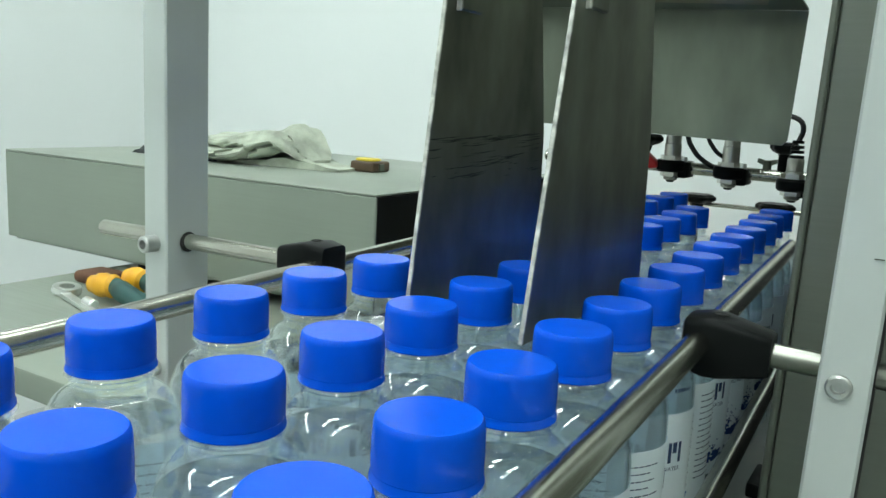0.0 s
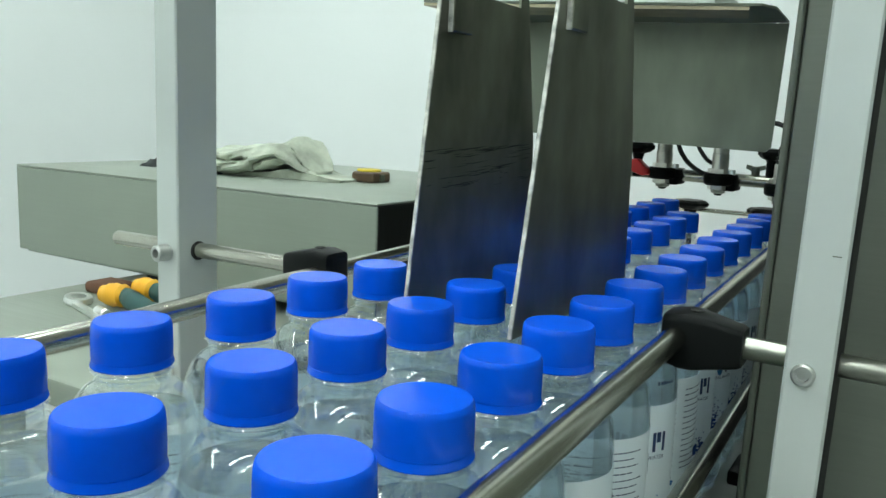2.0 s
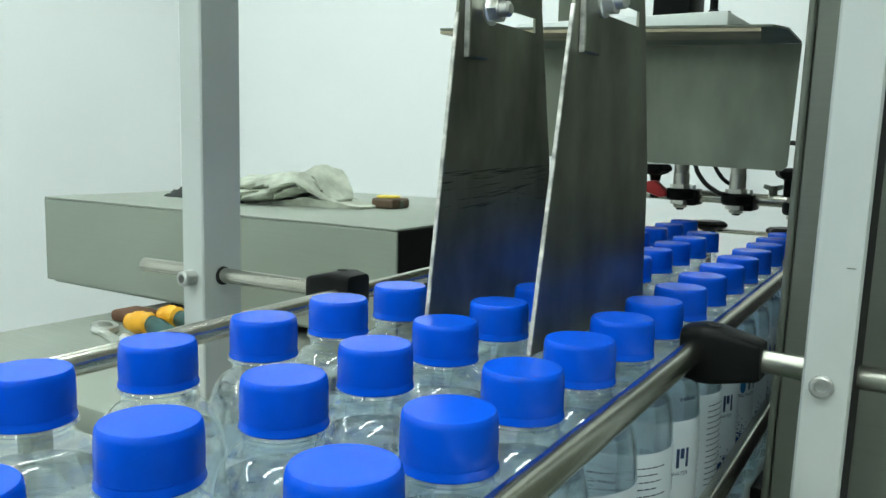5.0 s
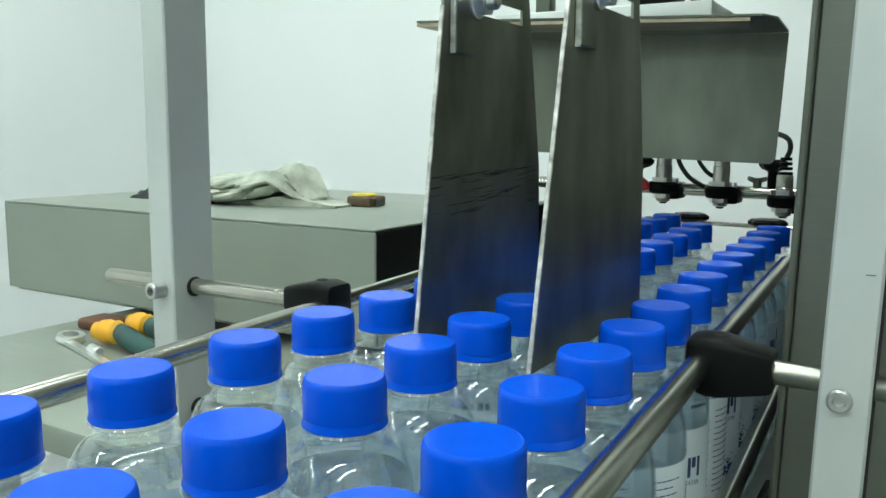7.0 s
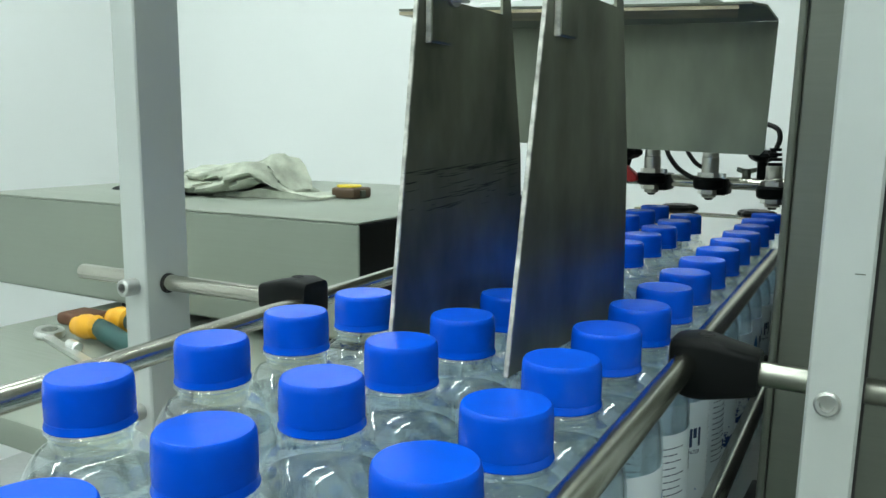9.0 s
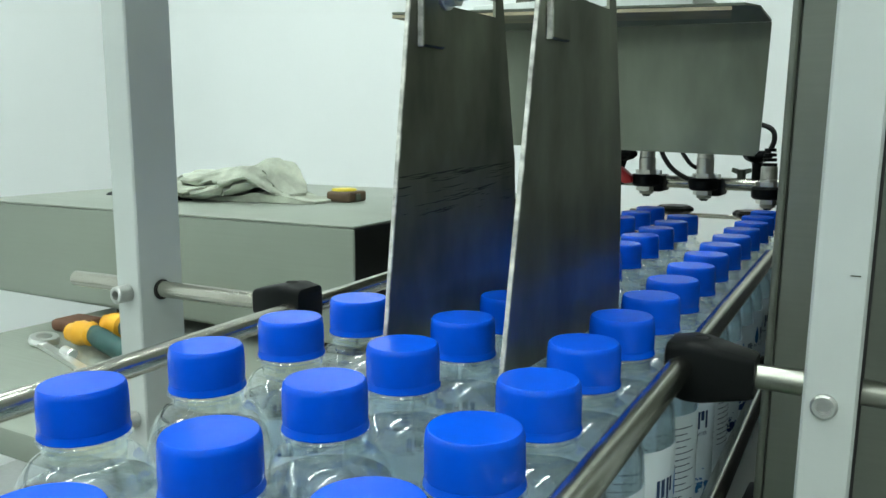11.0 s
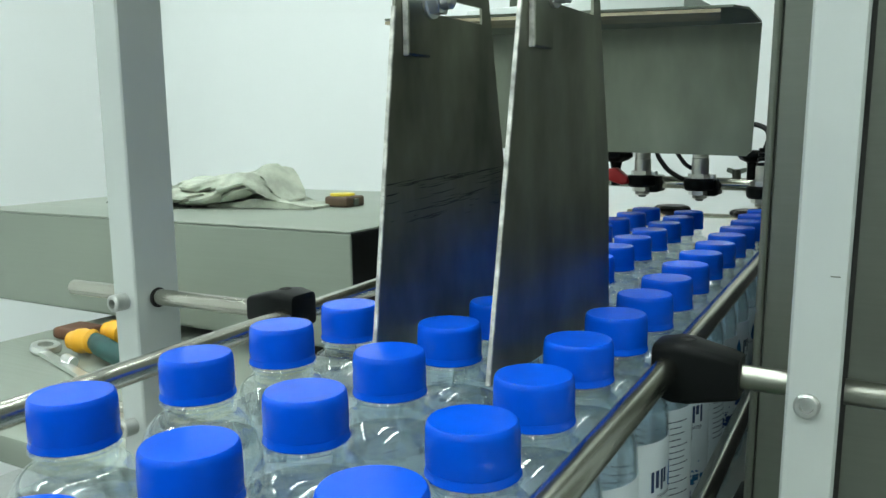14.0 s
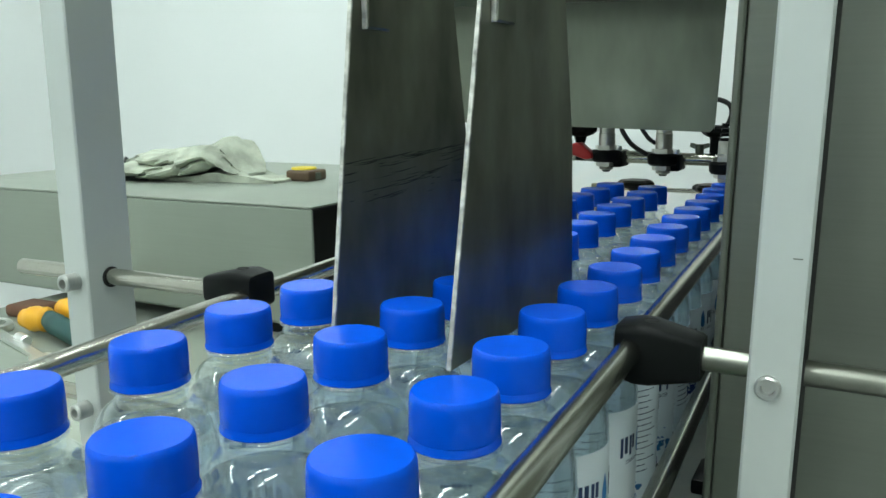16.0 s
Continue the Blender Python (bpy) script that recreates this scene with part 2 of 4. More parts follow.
single("wall_south", box_bm(X0, X1, Y0 - 0.15, Y0, 0, TOP), WALL, "plain white painted wall", kind="structure")
single("wall_west", box_bm(X0 - 0.15, X0, Y0 - 0.15, Y1 + 0.15, 0, TOP), WALL, "plain white painted wall", kind="structure")
# closes the room out of view; its grey keeps the right side dim
single("wall_east", box_bm(X1, X1 + 0.15, Y0 - 0.15, Y1 + 0.15, 0, TOP), BOUNCE_GREY, "unseen wall, grey to hold back light from the right", kind="structure")


def ceiling_lamp(x, y):
    lamp = thing("ceiling_lamp", "long white fluorescent lamp under the ceiling", "lamp", (x, y, TOP), "ceiling lamps")
    part("housing", box_bm(x - 0.10, x + 0.10, y - 0.47, y + 0.47, TOP - 0.07, TOP - 0.001, 0.006), LAMP_BODY, lamp)
    part("diffuser", box_bm(x - 0.075, x + 0.075, y - 0.45, y + 0.45, TOP - 0.085, TOP - 0.0705, 0.004), TUBE, lamp, "glowing diffuser")


for lx in (-1.55, -0.20):
    for ly in (-2.2, -1.1, 0.0, 1.1):
        ceiling_lamp(lx, ly)
for lx, ly in ((0.85, -1.8), (0.80, -0.70)):
    ceiling_lamp(lx, ly)

# ---- the conveyor ----
BELT_Z = 0.902
conveyor = thing("conveyor", "flat pale belt conveyor carrying rows of bottles", "conveyor", (-0.08, 0.3, 0))
part("belt", box_bm(-0.235, 0.045, -0.9, 0.925, BELT_Z - 0.012, BELT_Z, 0.003), BELT, conveyor, "pale plastic belt")
part("side_frame", box_bm(-0.262, -0.238, -0.9, 1.2, BELT_Z - 0.09, BELT_Z - 0.002, 0.002), BRUSHED, conveyor)
part("side_frame", box_bm(0.048, 0.054, -0.9, 1.2, BELT_Z - 0.09, BELT_Z + 0.004, 0.002), BRUSHED, conveyor)
part("guide_strip", box_bm(0.0545, 0.064, 0.2, 0.335, BELT_Z + 0.01, BELT_Z + 0.035, 0.004), GREEN, conveyor, "green plastic strip")
part("outfeed_plate", box_bm(-0.235, 0.045, 0.927, 1.25, BELT_Z + 0.02, BELT_Z + 0.05, 0.004), BELT, conveyor, "pale cream outfeed plate")
for lx in (-0.25, 0.05):
    for ly in (-0.7, 1.1):
        part("leg", box_bm(lx - 0.018, lx + 0.018, ly - 0.018, ly + 0.018, 0, BELT_Z - 0.09, 0.002), BRUSHED, conveyor)


def clamp(a, rail_dir, rod_dir, parent, length=0.034):
    """A black cross clamp: a tapered barrel on the cross rod, and a head round the rail."""
    rail_dir, rod_dir = Vector(rail_dir).normalized(), Vector(rod_dir).normalized()
    up = Vector((0, 0, 1))
    m = Matrix((rod_dir, rail_dir, up)).transposed().to_4x4()
    m.translation = Vector(a)
    bm = bmesh.new()
    rings = []
    for x, w, h in ((-0.0085, 0.0085, 0.0105), (-0.0070, 0.0125, 0.0135), (0.003, 0.0145, 0.0155), (0.010, 0.0142, 0.0152), (length - 0.002, 0.0108, 0.0106), (length, 0.0098, 0.0096)):
        ring = []
        for k in range(20):
            c, s = math.cos(2 * math.pi * k / 20), math.sin(2 * math.pi * k / 20)
            e = 0.30
            deep = h if s > 0 or rod_dir.x > 0 else h * 0.62
            ring.append(bm.verts.new(m @ Vector((x, w * math.copysign(abs(c) ** e, c), deep * math.copysign(abs(s) ** e, s)))))
        rings.append(ring)
    for p, q in zip(rings, rings[1:]):
        for k in range(20):
            bm.faces.new((p[k], p[(k + 1) % 20], q[(k + 1) % 20], q[k]))
    bm.faces.new(rings[0][::-1])
    bm.faces.new(rings[-1])
    ob = part("clamp", bm, BLACK, parent, "black moulded plastic cross clamp")
    hole = lathe([(0, 0.0151), (0.0030, 0.0151), (0.0042, 0.0156), (0.0036, 0.0159), (0.0028, 0.0153), (0, 0.0153)], 14, None, m @ Matrix.Translation((0.008, 0, 0)))
    part("screw_seat", hole, DARK, ob, "dark screw hole", at_world=True)
    return ob


def guide_rail(name_label, points, cross, group):
    """A round guide rail, very slightly bent, with its cross rod and clamp. cross: where the rod meets the rail, and its far end."""
    rail = thing("guide_rail", name_label, "guide rail", points[0], group)
    part("bar", pipe_bm(points, 0.0063, 26), STEEL, rail, "polished round steel bar")
    p, q = Vector(cross[0]), Vector(cross[1])
    rod_dir = (q - p).normalized()
    part("cross_rod", rod_bm(p + rod_dir * 0.012, q, 0.0060, 24, 0.0012), ROD if q.x > 0 else STEEL, rail, "steel cross rod")
    clamp(p, Vector((-0.02, 1, 0)), rod_dir, rail)
    return rail


ROD_Y = 0.283
R_LINE = [(0.0515, -0.35), (0.0330, 0.109), (0.0258, 0.288), (0.0120, 0.631), (0.0118, 0.636)]
L_LINE = [(-0.198, -0.35), (-0.206, 0.07), (-0.209, 0.13), (-0.2145, 0.21), (-0.225, 0.365), (-0.236, 0.52), (-0.245, 0.66)]
for line, meet, s, low in ((R_LINE, 0.0260, 1, False), (L_LINE, -0.2195, -1, False), (R_LINE, 0.0260, 1, True), (L_LINE, -0.2195, -1, True)):
    z, out = (0.971, 0.0085 * s) if low else (1.065, 0.0)
    far = (0.20 if s > 0 else -0.447)
    along = ROD_Y
    if low and s > 0:
        meet, far, along = 0.0127, 0.0600, 0.61
    lab = "polished round steel guide rail beside the bottles" if not low else "lower round steel guide rail beside the bottles"
    lift = 0.0 if s > 0 else 0.003
    guide_rail(lab, [(x + out, y, z) for x, y in line], ((meet + out, along, z - 0.002 + lift), (far, along, z - 0.004 + lift)), "guide rails")

# ---- the posts with the crossbar above ----
Z_CROSS = 1.062


def socket_screw(p, axis, parent, r=0.0075, h=0.009):
    m = Matrix.Translation(p) @ Vector(axis).to_track_quat("Z", "Y").to_matrix().to_4x4()
    ob = part("screw", lathe([(0, 0), (r, 0), (r, h - 0.001), (r - 0.001, h), (r * 0.55, h), (r * 0.5, h - 0.005), (0, h - 0.005)], 24, None, m), ZINC, parent, "bright socket head screw")
    return ob


def post(x0, x1, y0, y1, label):
    ob = thing("frame_post", label, "post", ((x0 + x1) / 2, (y0 + y1) / 2, 0), "frame posts")
    part("profile", box_bm(x0, x1, y0, y1, 0, 1.50, 0.0012, 1), ALU, ob, "pale aluminium profile")
    part("foot_plate", box_bm(x0 - 0.03, x1 + 0.03, y0 - 0.03, y1 + 0.03, 0, 0.008, 0.002), BRUSHED, ob)
    return ob


left_post = post(-0.375, -0.351, 0.264, 0.304, "upright pale aluminium post holding the cross rods")
def lean(ob, slope, about):
    """Tilts a thing slightly sideways."""
    for o in ob.children_recursive:
        if o.data:
            for v in o.data.vertices:
                v.co.x += slope * (v.co.z - about)


right_post = post(0.0838, 0.1060, 0.261, 0.300, "upright pale aluminium post with a screw in its face")
for z in (Z_CROSS, Z_CROSS - 0.094):
    socket_screw((-0.3628, 0.2635, z + 0.002), (0, -1, 0), left_post, 0.0062, 0.011)
    socket_screw((0.0930, 0.2607, z - 0.002), (0, -1, 0), right_post, 0.0056, 0.0032)
    for x in (-0.3502,):
        m = Matrix.Translation((x, ROD_Y, z + 0.0025)) @ Vector((1, 0, 0)).to_track_quat("Z", "Y").to_matrix().to_4x4()
        # a dark ring stands for the shade where the rod enters
        part("hole_shade", lathe([(0.0058, 0), (0.0074, 0), (0.0074, 0.0010), (0.0058, 0.0010)], 24, None, m), DARK, left_post, "dark ring painted as the shade in the rod hole")
# thin dark strip in place of the shadowed gap along the post
part("side_shade", box_bm(0.1061, 0.1064, 0.2625, 0.2985, 0.01, 1.49), DARK, right_post, "dark strip painted as the shade beside the profile")
part("scratch", box_bm(0.0985, 0.1025, 0.2605, 0.2609, 1.1185, 1.1190), BRUSHED, right_post, "small grey scratch")
lean(right_post, 0.02, 1.12)
crossbar = single("crossbar", box_bm(-0.350, 0.0880, 0.268, 0.296, 1.345, 1.385, 0.0015), ALU, "pale aluminium crossbar between two posts", "crossbar")

# ---- two dividing plates ----
def divider(x, y_low, dz, zb, name_label):
    """A thin plate, narrower at the top, on an angle bracket with a bolt through its slot."""
    ob = thing("divider_plate", name_label, "divider plate", (x, 0.28, 1.07), "divider plates")
    T = 0.0017
    out = [(y_low, zb), (0.362, zb), (0.3575, 1.16), (0.337, 1.262), (0.335, 1.302), (0.325, 1.310), (0.248, 1.310), (0.238, 1.302), (0.233, 1.245)]
    m = Matrix(((0, 0, 1, x), (1, 0, 0, 0), (0, 1, 0, dz), (0, 0, 0, 1)))
    # the slot is a real opening: the plate is laid round it in pieces that share their edges
    bm = bmesh.new()
    s0, s1, sz0, sz1 = 0.252, 0.328, 1.2455, 1.2550
    outer = [Vector((y, z, 0)) for y, z in out]
    hole = [Vector((s0, sz0, 0)), Vector((s1, sz0, 0)), Vector((s1, sz1, 0)), Vector((s0, sz1, 0))]
    ov = [bm.verts.new(v) for v in outer]
    hv = [bm.verts.new(v) for v in hole]
    es = [bm.edges.new((ov[i], ov[(i + 1) % len(ov)])) for i in range(len(ov))]
    es += [bm.edges.new((hv[i], hv[(i + 1) % 4])) for i in range(4)]
    fill = bmesh.ops.triangle_fill(bm, edges=es, use_beauty=True)
    faces = [g for g in fill["geom"] if isinstance(g, bmesh.types.BMFace)]
    ext = bmesh.ops.extrude_face_region(bm, geom=faces)
    for v in ext["geom"]:
        if isinstance(v, bmesh.types.BMVert):
            v.co.z += T
    for v in bm.verts:
        v.co = m @ v.co
    part("plate", bm, PLATE, ob, "dark worn steel sheet", smooth=False)
    # bright cut edge
    edge = bmesh.new()
    box_bm(x - 0.0004, x + T + 0.0002, -0.0006, 0.0010, 0, 1, 0.0003, 1, edge)
    for v in edge.verts:
        t = v.co.z
        v.co.y += y_low + (0.233 - y_low) * t
        v.co.z = zb + dz + 0.0005 + t * (1.245 - zb)
    part("front_edge", edge, EDGE, ob, "bright scuffed cut edge")
    # angle bracket
    bk = bmesh.new()
    box_bm(x + T + 0.0003, x + T + 0.0030, 0.241, 0.263, 1.222 + dz, 1.400, 0.0008, 1, bk)
    br = part("bracket", bk, PLATE, ob, "steel hanging bracket")
    part("bracket_edge", box_bm(x + T + 0.0001, x + T + 0.0031, 0.2392, 0.2408, 1.2215 + dz, 1.400, 0.0004, 1), EDGE, br, "bright cut edge of the bracket")
    part("hook", box_bm(x + T + 0.0003, x + T + 0.024, 0.2635, 0.2675, 1.386, 1.394, 0.0008, 1), BRUSHED, br)
    xm = Matrix.Translation((x + T + 0.0030, 0.263, 1.2505 + dz)) @ Vector((1, 0, 0)).to_track_quat("Z", "Y").to_matrix().to_4x4()
    part("washer", lathe([(0, 0), (0.0088, 0), (0.0088, 0.0015), (0, 0.0015)], 24, None, xm), CHROME, ob)
    part("nut", hex_nut_bm(0.0074, 0.0062, xm @ Matrix.Translation((0, 0, 0.0015))), CHROME, ob, "bright hexagon nut")
    part("bolt_end", lathe([(0, 0.008), (0.0046, 0.008), (0.0046, 0.0125), (0.003, 0.014), (0, 0.014)], 16, None, xm), CHROME, ob)
    hm = Matrix.Translation((x, 0.263, 1.2505 + dz)) @ Vector((-1, 0, 0)).to_track_quat("Z", "Y").to_matrix().to_4x4()
    part("bolt_head", lathe([(0, 0), (0.0085, 0), (0.0085, 0.002), (0.006, 0.0052), (0, 0.0064)], 20, None, hm), CHROME, ob, "domed bolt head")
    return ob


p1 = divider(-0.1055, 0.207, 0.000, 1.064, "dark steel dividing plate with rubbed scratches across it")
p2 = divider(-0.0355, 0.197, 0.000, 1.068, "dark smooth steel dividing plate hanging between bottle lanes")
rnd = random.Random(5)
RUB = material("rubbed_dark", (0.09, 0.09, 0.08), 0.55, 0.6, stain=0.4, stain_scale=90.0)
for k in range(72):
    y = 0.216 + rnd.random() * 0.125
    z = 1.157 - rnd.random() ** 2.2 * 0.024 + (y - 0.216) * 0.015
    ln = 0.005 + rnd.random() * 0.040
    y2, th = min(y + ln, 0.356), 0.00008 + 0.00022 * rnd.random()
    bm = prism_bm([(y, z), (y + (y2 - y) * 0.5, z - th), (y2, z + (y2 - y) * 0.04), (y + (y2 - y) * 0.4, z + th)], 0.00012, move=Matrix(((0, 0, 1, -0.10375), (1, 0, 0, 0), (0, 1, 0, 0), (0, 0, 0, 1))))
    part("scratch", bm, RUB, p1, "dark rubbed scratch", smooth=False)

# ---- the right-hand machine cabinet ----
cab = thing("machine_cabinet", "tall satin steel machine cabinet beside the conveyor", "machine", (0.4, 0.8, 0))
part("front_panel", box_bm(0.060, 0.90, 0.352, 0.356, 0.02, 1.95, 0.001, 1), PANEL, cab, "satin steel front panel")
part("edge_fold", box_bm(0.0555, 0.0595, 0.350, 0.372, 0.02, 1.95, 0.0012, 1), PANEL, cab, "folded panel edge")
part("side_panel", box_bm(0.062, 0.066, 0.375, 1.60, 1.125, 1.95, 0.001, 1), PANEL, cab, "satin steel side panel")
# unseen dark sheet, added to darken the lower reflections in the divider plates
part("dark_sheet", box_bm(0.0635, 0.0665, 0.375, 1.60, 0.02, 1.124, 0.001, 1), DARK, cab, "unseen dark sheet for the divider plates to reflect")
part("back_panel", box_bm(0.066, 0.90, 1.60, 1.604, 0.02, 1.95, 0.001, 1), PANEL, cab)
part("roof", box_bm(0.062, 0.90, 0.357, 1.60, 1.951, 1.956, 0.001, 1), PANEL, cab)
for fx in (0.1, 0.85):
    for fy in (0.4, 1.55):
        part("foot", lathe([(0, 0), (0.03, 0), (0.03, 0.012), (0.012, 0.02), (0, 0.02)], 16, None, Matrix.Translation((fx, fy, 0))), BLACK, cab)
part("lower_block", box_bm(0.046, 0.058, 0.365, 0.40, 0.950, 0.960, 0.002), BLACK, cab, "black plastic block")

lean(cab, 0.02, 1.15)

# ---- machine head with hood ----
head = thing("overhead_machine", "pale enamelled overhead machine above the bottles", "machine", (-0.2, 0.95, 1.28))
part("top_plate", box_bm(-0.335, -0.085, 0.735, 1.15, 1.290, 1.318, 0.003), SLAB, head, "pale grey slab")
part("carrier_beam", box_bm(-0.335, 0.0615, 0.80, 0.86, 1.4605, 1.50, 0.002), BRUSHED, head)
part("stay", box_bm(-0.33, -0.31, 0.84, 0.86, 1.3182, 1.460, 0.002), BRUSHED, head)
part("motor_block", box_bm(-0.190, -0.145, 0.80, 0.86, 1.3182, 1.460, 0.004), BLACK, head, "black motor block")
part("valve_body", box_bm(-0.31, -0.285, 0.80, 0.83, 1.3182, 1.327, 0.002), BLACK, head)
part("fitting", lathe([(0, 0), (0.006, 0), (0.006, 0.010), (0.0045, 0.012), (0.0045, 0.03), (0, 0.03)], 14, None, Matrix.Translation((-0.118, 0.80, 1.3182))), BLACK, head, "black air fitting")
part("fitting", lathe([(0, 0), (0.005, 0), (0.005, 0.006), (0.003, 0.009), (0, 0.009)], 14, None, Matrix.Translation((-0.103, 0.80, 1.3182))), BLACK, head)

hood = thing("steel_hood", "folded steel sheet hood above the bottle lanes", "hood", (-0.2, 0.72, 1.2))
face = prism_bm([(-0.345, 1.163), (-0.018, 1.153), (-0.013, 1.158), (-0.008, 1.2784), (-0.345, 1.2874)], 0.002, move=Matrix(((1, 0, 0, 0), (0, 0, 1, 0.717), (0, 1, 0, 0), (0, 0, 0, 1))))
part("face", face, BRUSHED, hood, "brushed steel face")
lip = bmesh.new()
tops = [(-0.345, 0.7165, 1.2875), (-0.008, 0.7165, 1.2785), (-0.002, 0.616, 1.2785), (-0.010, 0.592, 1.2785), (-0.330, 0.560, 1.2885)]
lo = [lip.verts.new(c) for c in tops]
hi = [lip.verts.new((x, y, z + 0.002)) for x, y, z in tops]
lip.faces.new(lo[::-1])
lip.faces.new(hi)
for i in range(5):
    lip.faces.new((lo[i], lo[(i + 1) % 5], hi[(i + 1) % 5], hi[i]))
part("lip", lip, BRUSHED, hood, "forward bent lip")
# brown colour stands for the warm light on the underside of the lip
LIPB = material("brown_lit_steel", (0.40, 0.35, 0.24), 0.4, 0.6, stain=0.3, stain_scale=30.0)
hem = bmesh.new()
prism_bm([(-0.330, 0.5605), (-0.020, 0.5915), (-0.032, 0.650), (-0.330, 0.625)], 0.003, hem, Matrix(((1, 0, 0, 0), (0, 1, 0, 0), (-0.0315, 0, 1, 1.2745), (0, 0, 0, 1))))
part("lip_strip", hem, LIPB, hood, "brown strip painted as the light under the lip")
part("bracket", box_bm(-0.30, -0.27, 0.7195, 0.9, 1.281, 1.2895, 0.001, 1), BRUSHED, hood)
part("bracket", box_bm(-0.12, -0.09, 0.7195, 0.9, 1.281, 1.2895, 0.001, 1), BRUSHED, hood)

# ---- sensors on their bar ----
SY, SZ = 0.923, 1.113
bar = single("sensor_bar", rod_bm((-0.36, SY + 0.012, SZ + 0.001), (0.0615, SY + 0.012, SZ - 0.004), 0.0078, 24), STEEL, "round steel bar carrying three sensors", "bar")
single("bar_bracket", box_bm(-0.332, -0.316, SY + 0.006, SY + 0.018, SZ + 0.0066, 1.2895, 0.002), BRUSHED, "steel upright holding the sensor bar", "bracket")


def sensor(x, z_tip, tall, label):
    ob = thing("sensor", label, "sensor", (x, SY, z_tip), "sensors")
    T = Matrix.Translation((x, SY - 0.006, z_tip))
    thread = [(0, 0), (0.0062, 0), (0.0072, 0.0006)]
    for k in range(4):
        thread += [(0.0092, 0.0014 + 0.0020 * k), (0.0086, 0.0024 + 0.0020 * k)]
    thread += [(0.0095, 0.010), (0.0100, 0.011)]
    thread += [(0.0104, 0.031), (0.0104, tall - 0.016), (0.0096, tall - 0.015), (0.0096, tall - 0.002), (0.0088, tall), (0, tall)]
    part("barrel", lathe(thread, 24, None, T), SENSOR, ob, "threaded metal barrel")
    part("tip", lathe([(0, -0.0022), (0.0038, -0.0022), (0.0050, -0.0012), (0.0050, -0.0001), (0, -0.0001)], 18, None, T), BLACK, ob, "black sensing tip")
    for zz, r in ((0.0055, 0.0138), (0.0262, 0.0150)):
        part("nut", hex_nut_bm(r, 0.0050, T @ Matrix.Translation((0, 0, zz))), SENSOR, ob)
    block = lathe([(0, 0), (0.0165, 0), (0.0190, 0.0025), (0.0198, 0.012), (0.0180, 0.0150), (0, 0.0150)], 24, None, Matrix.Translation((x, SY - 0.006, z_tip + 0.0108)))
    box_bm(x + 0.004, x + 0.0215, SY - 0.012, SY + 0.026, z_tip + 0.0040, z_tip + 0.0250, 0.003, 2, block)
    part("clamp_block", block, BLACK, ob, "black clamp block")
    part("clamp_screw", lathe([(0, 0), (0.004, 0), (0.004, 0.006), (0, 0.006)], 12, None, Matrix.Translation((x + 0.016, SY - 0.008, z_tip + 0.0250))), CHROME, ob)
    if tall > 0.055:
        part("cable", pipe_bm([(x, SY - 0.006, z_tip + tall - 0.004), (x + 0.002, SY - 0.004, z_tip + tall + 0.03), (x - 0.01, SY + 0.01, z_tip + tall + 0.09), (x - 0.02, SY + 0.012, 1.2895)], 0.0028, 8), RUBBER, ob, "black cable")
    return ob


sensor(-0.178, 1.0955, 0.062, "metal barrel sensor in a black clamp above the bottles")
sensor(-0.106, 1.0925, 0.066, "metal barrel sensor in a black clamp above the bottles")
s3 = sensor(-0.0315, 1.0845, 0.050, "metal barrel sensor with a ribbed cable sleeve")
for k in range(4):
    part("sleeve_ring", lathe([(0, 0), (0.0085 - 0.0006 * k, 0), (0.0085 - 0.0006 * k, 0.0035), (0, 0.0035)], 16, None, Matrix.Translation((-0.0315, SY - 0.006, 1.1345 + 0.0058 * k))), BLACK, s3)
single("loose_cable", pipe_bm([(-0.175, SY, 1.2895), (-0.163, SY - 0.01, 1.17), (-0.150, SY - 0.012, 1.135), (-0.128, SY - 0.01, 1.118), (-0.118, SY + 0.0, 1.116)], 0.003, 8), RUBBER, "black cable drooping behind the hood", "cable")
single("loose_cable", pipe_bm([(-0.150, SY, 1.2895), (-0.138, SY - 0.01, 1.17), (-0.126, SY - 0.014, 1.140), (-0.112, SY - 0.006, 1.128)], 0.0026, 8), RUBBER, "black cable drooping behind the hood", "cable")
single("loop_cable", pipe_bm([(-0.0315, SY - 0.006, 1.154), (-0.0275, SY - 0.008, 1.166), (-0.0300, SY - 0.010, 1.177), (-0.042, SY - 0.008, 1.183), (-0.062, SY, 1.186), (-0.085, SY + 0.01, 1.21), (-0.09, SY + 0.012, 1.2895)], 0.003, 8), RUBBER, "black cable looping from a sensor behind the hood", "cable")


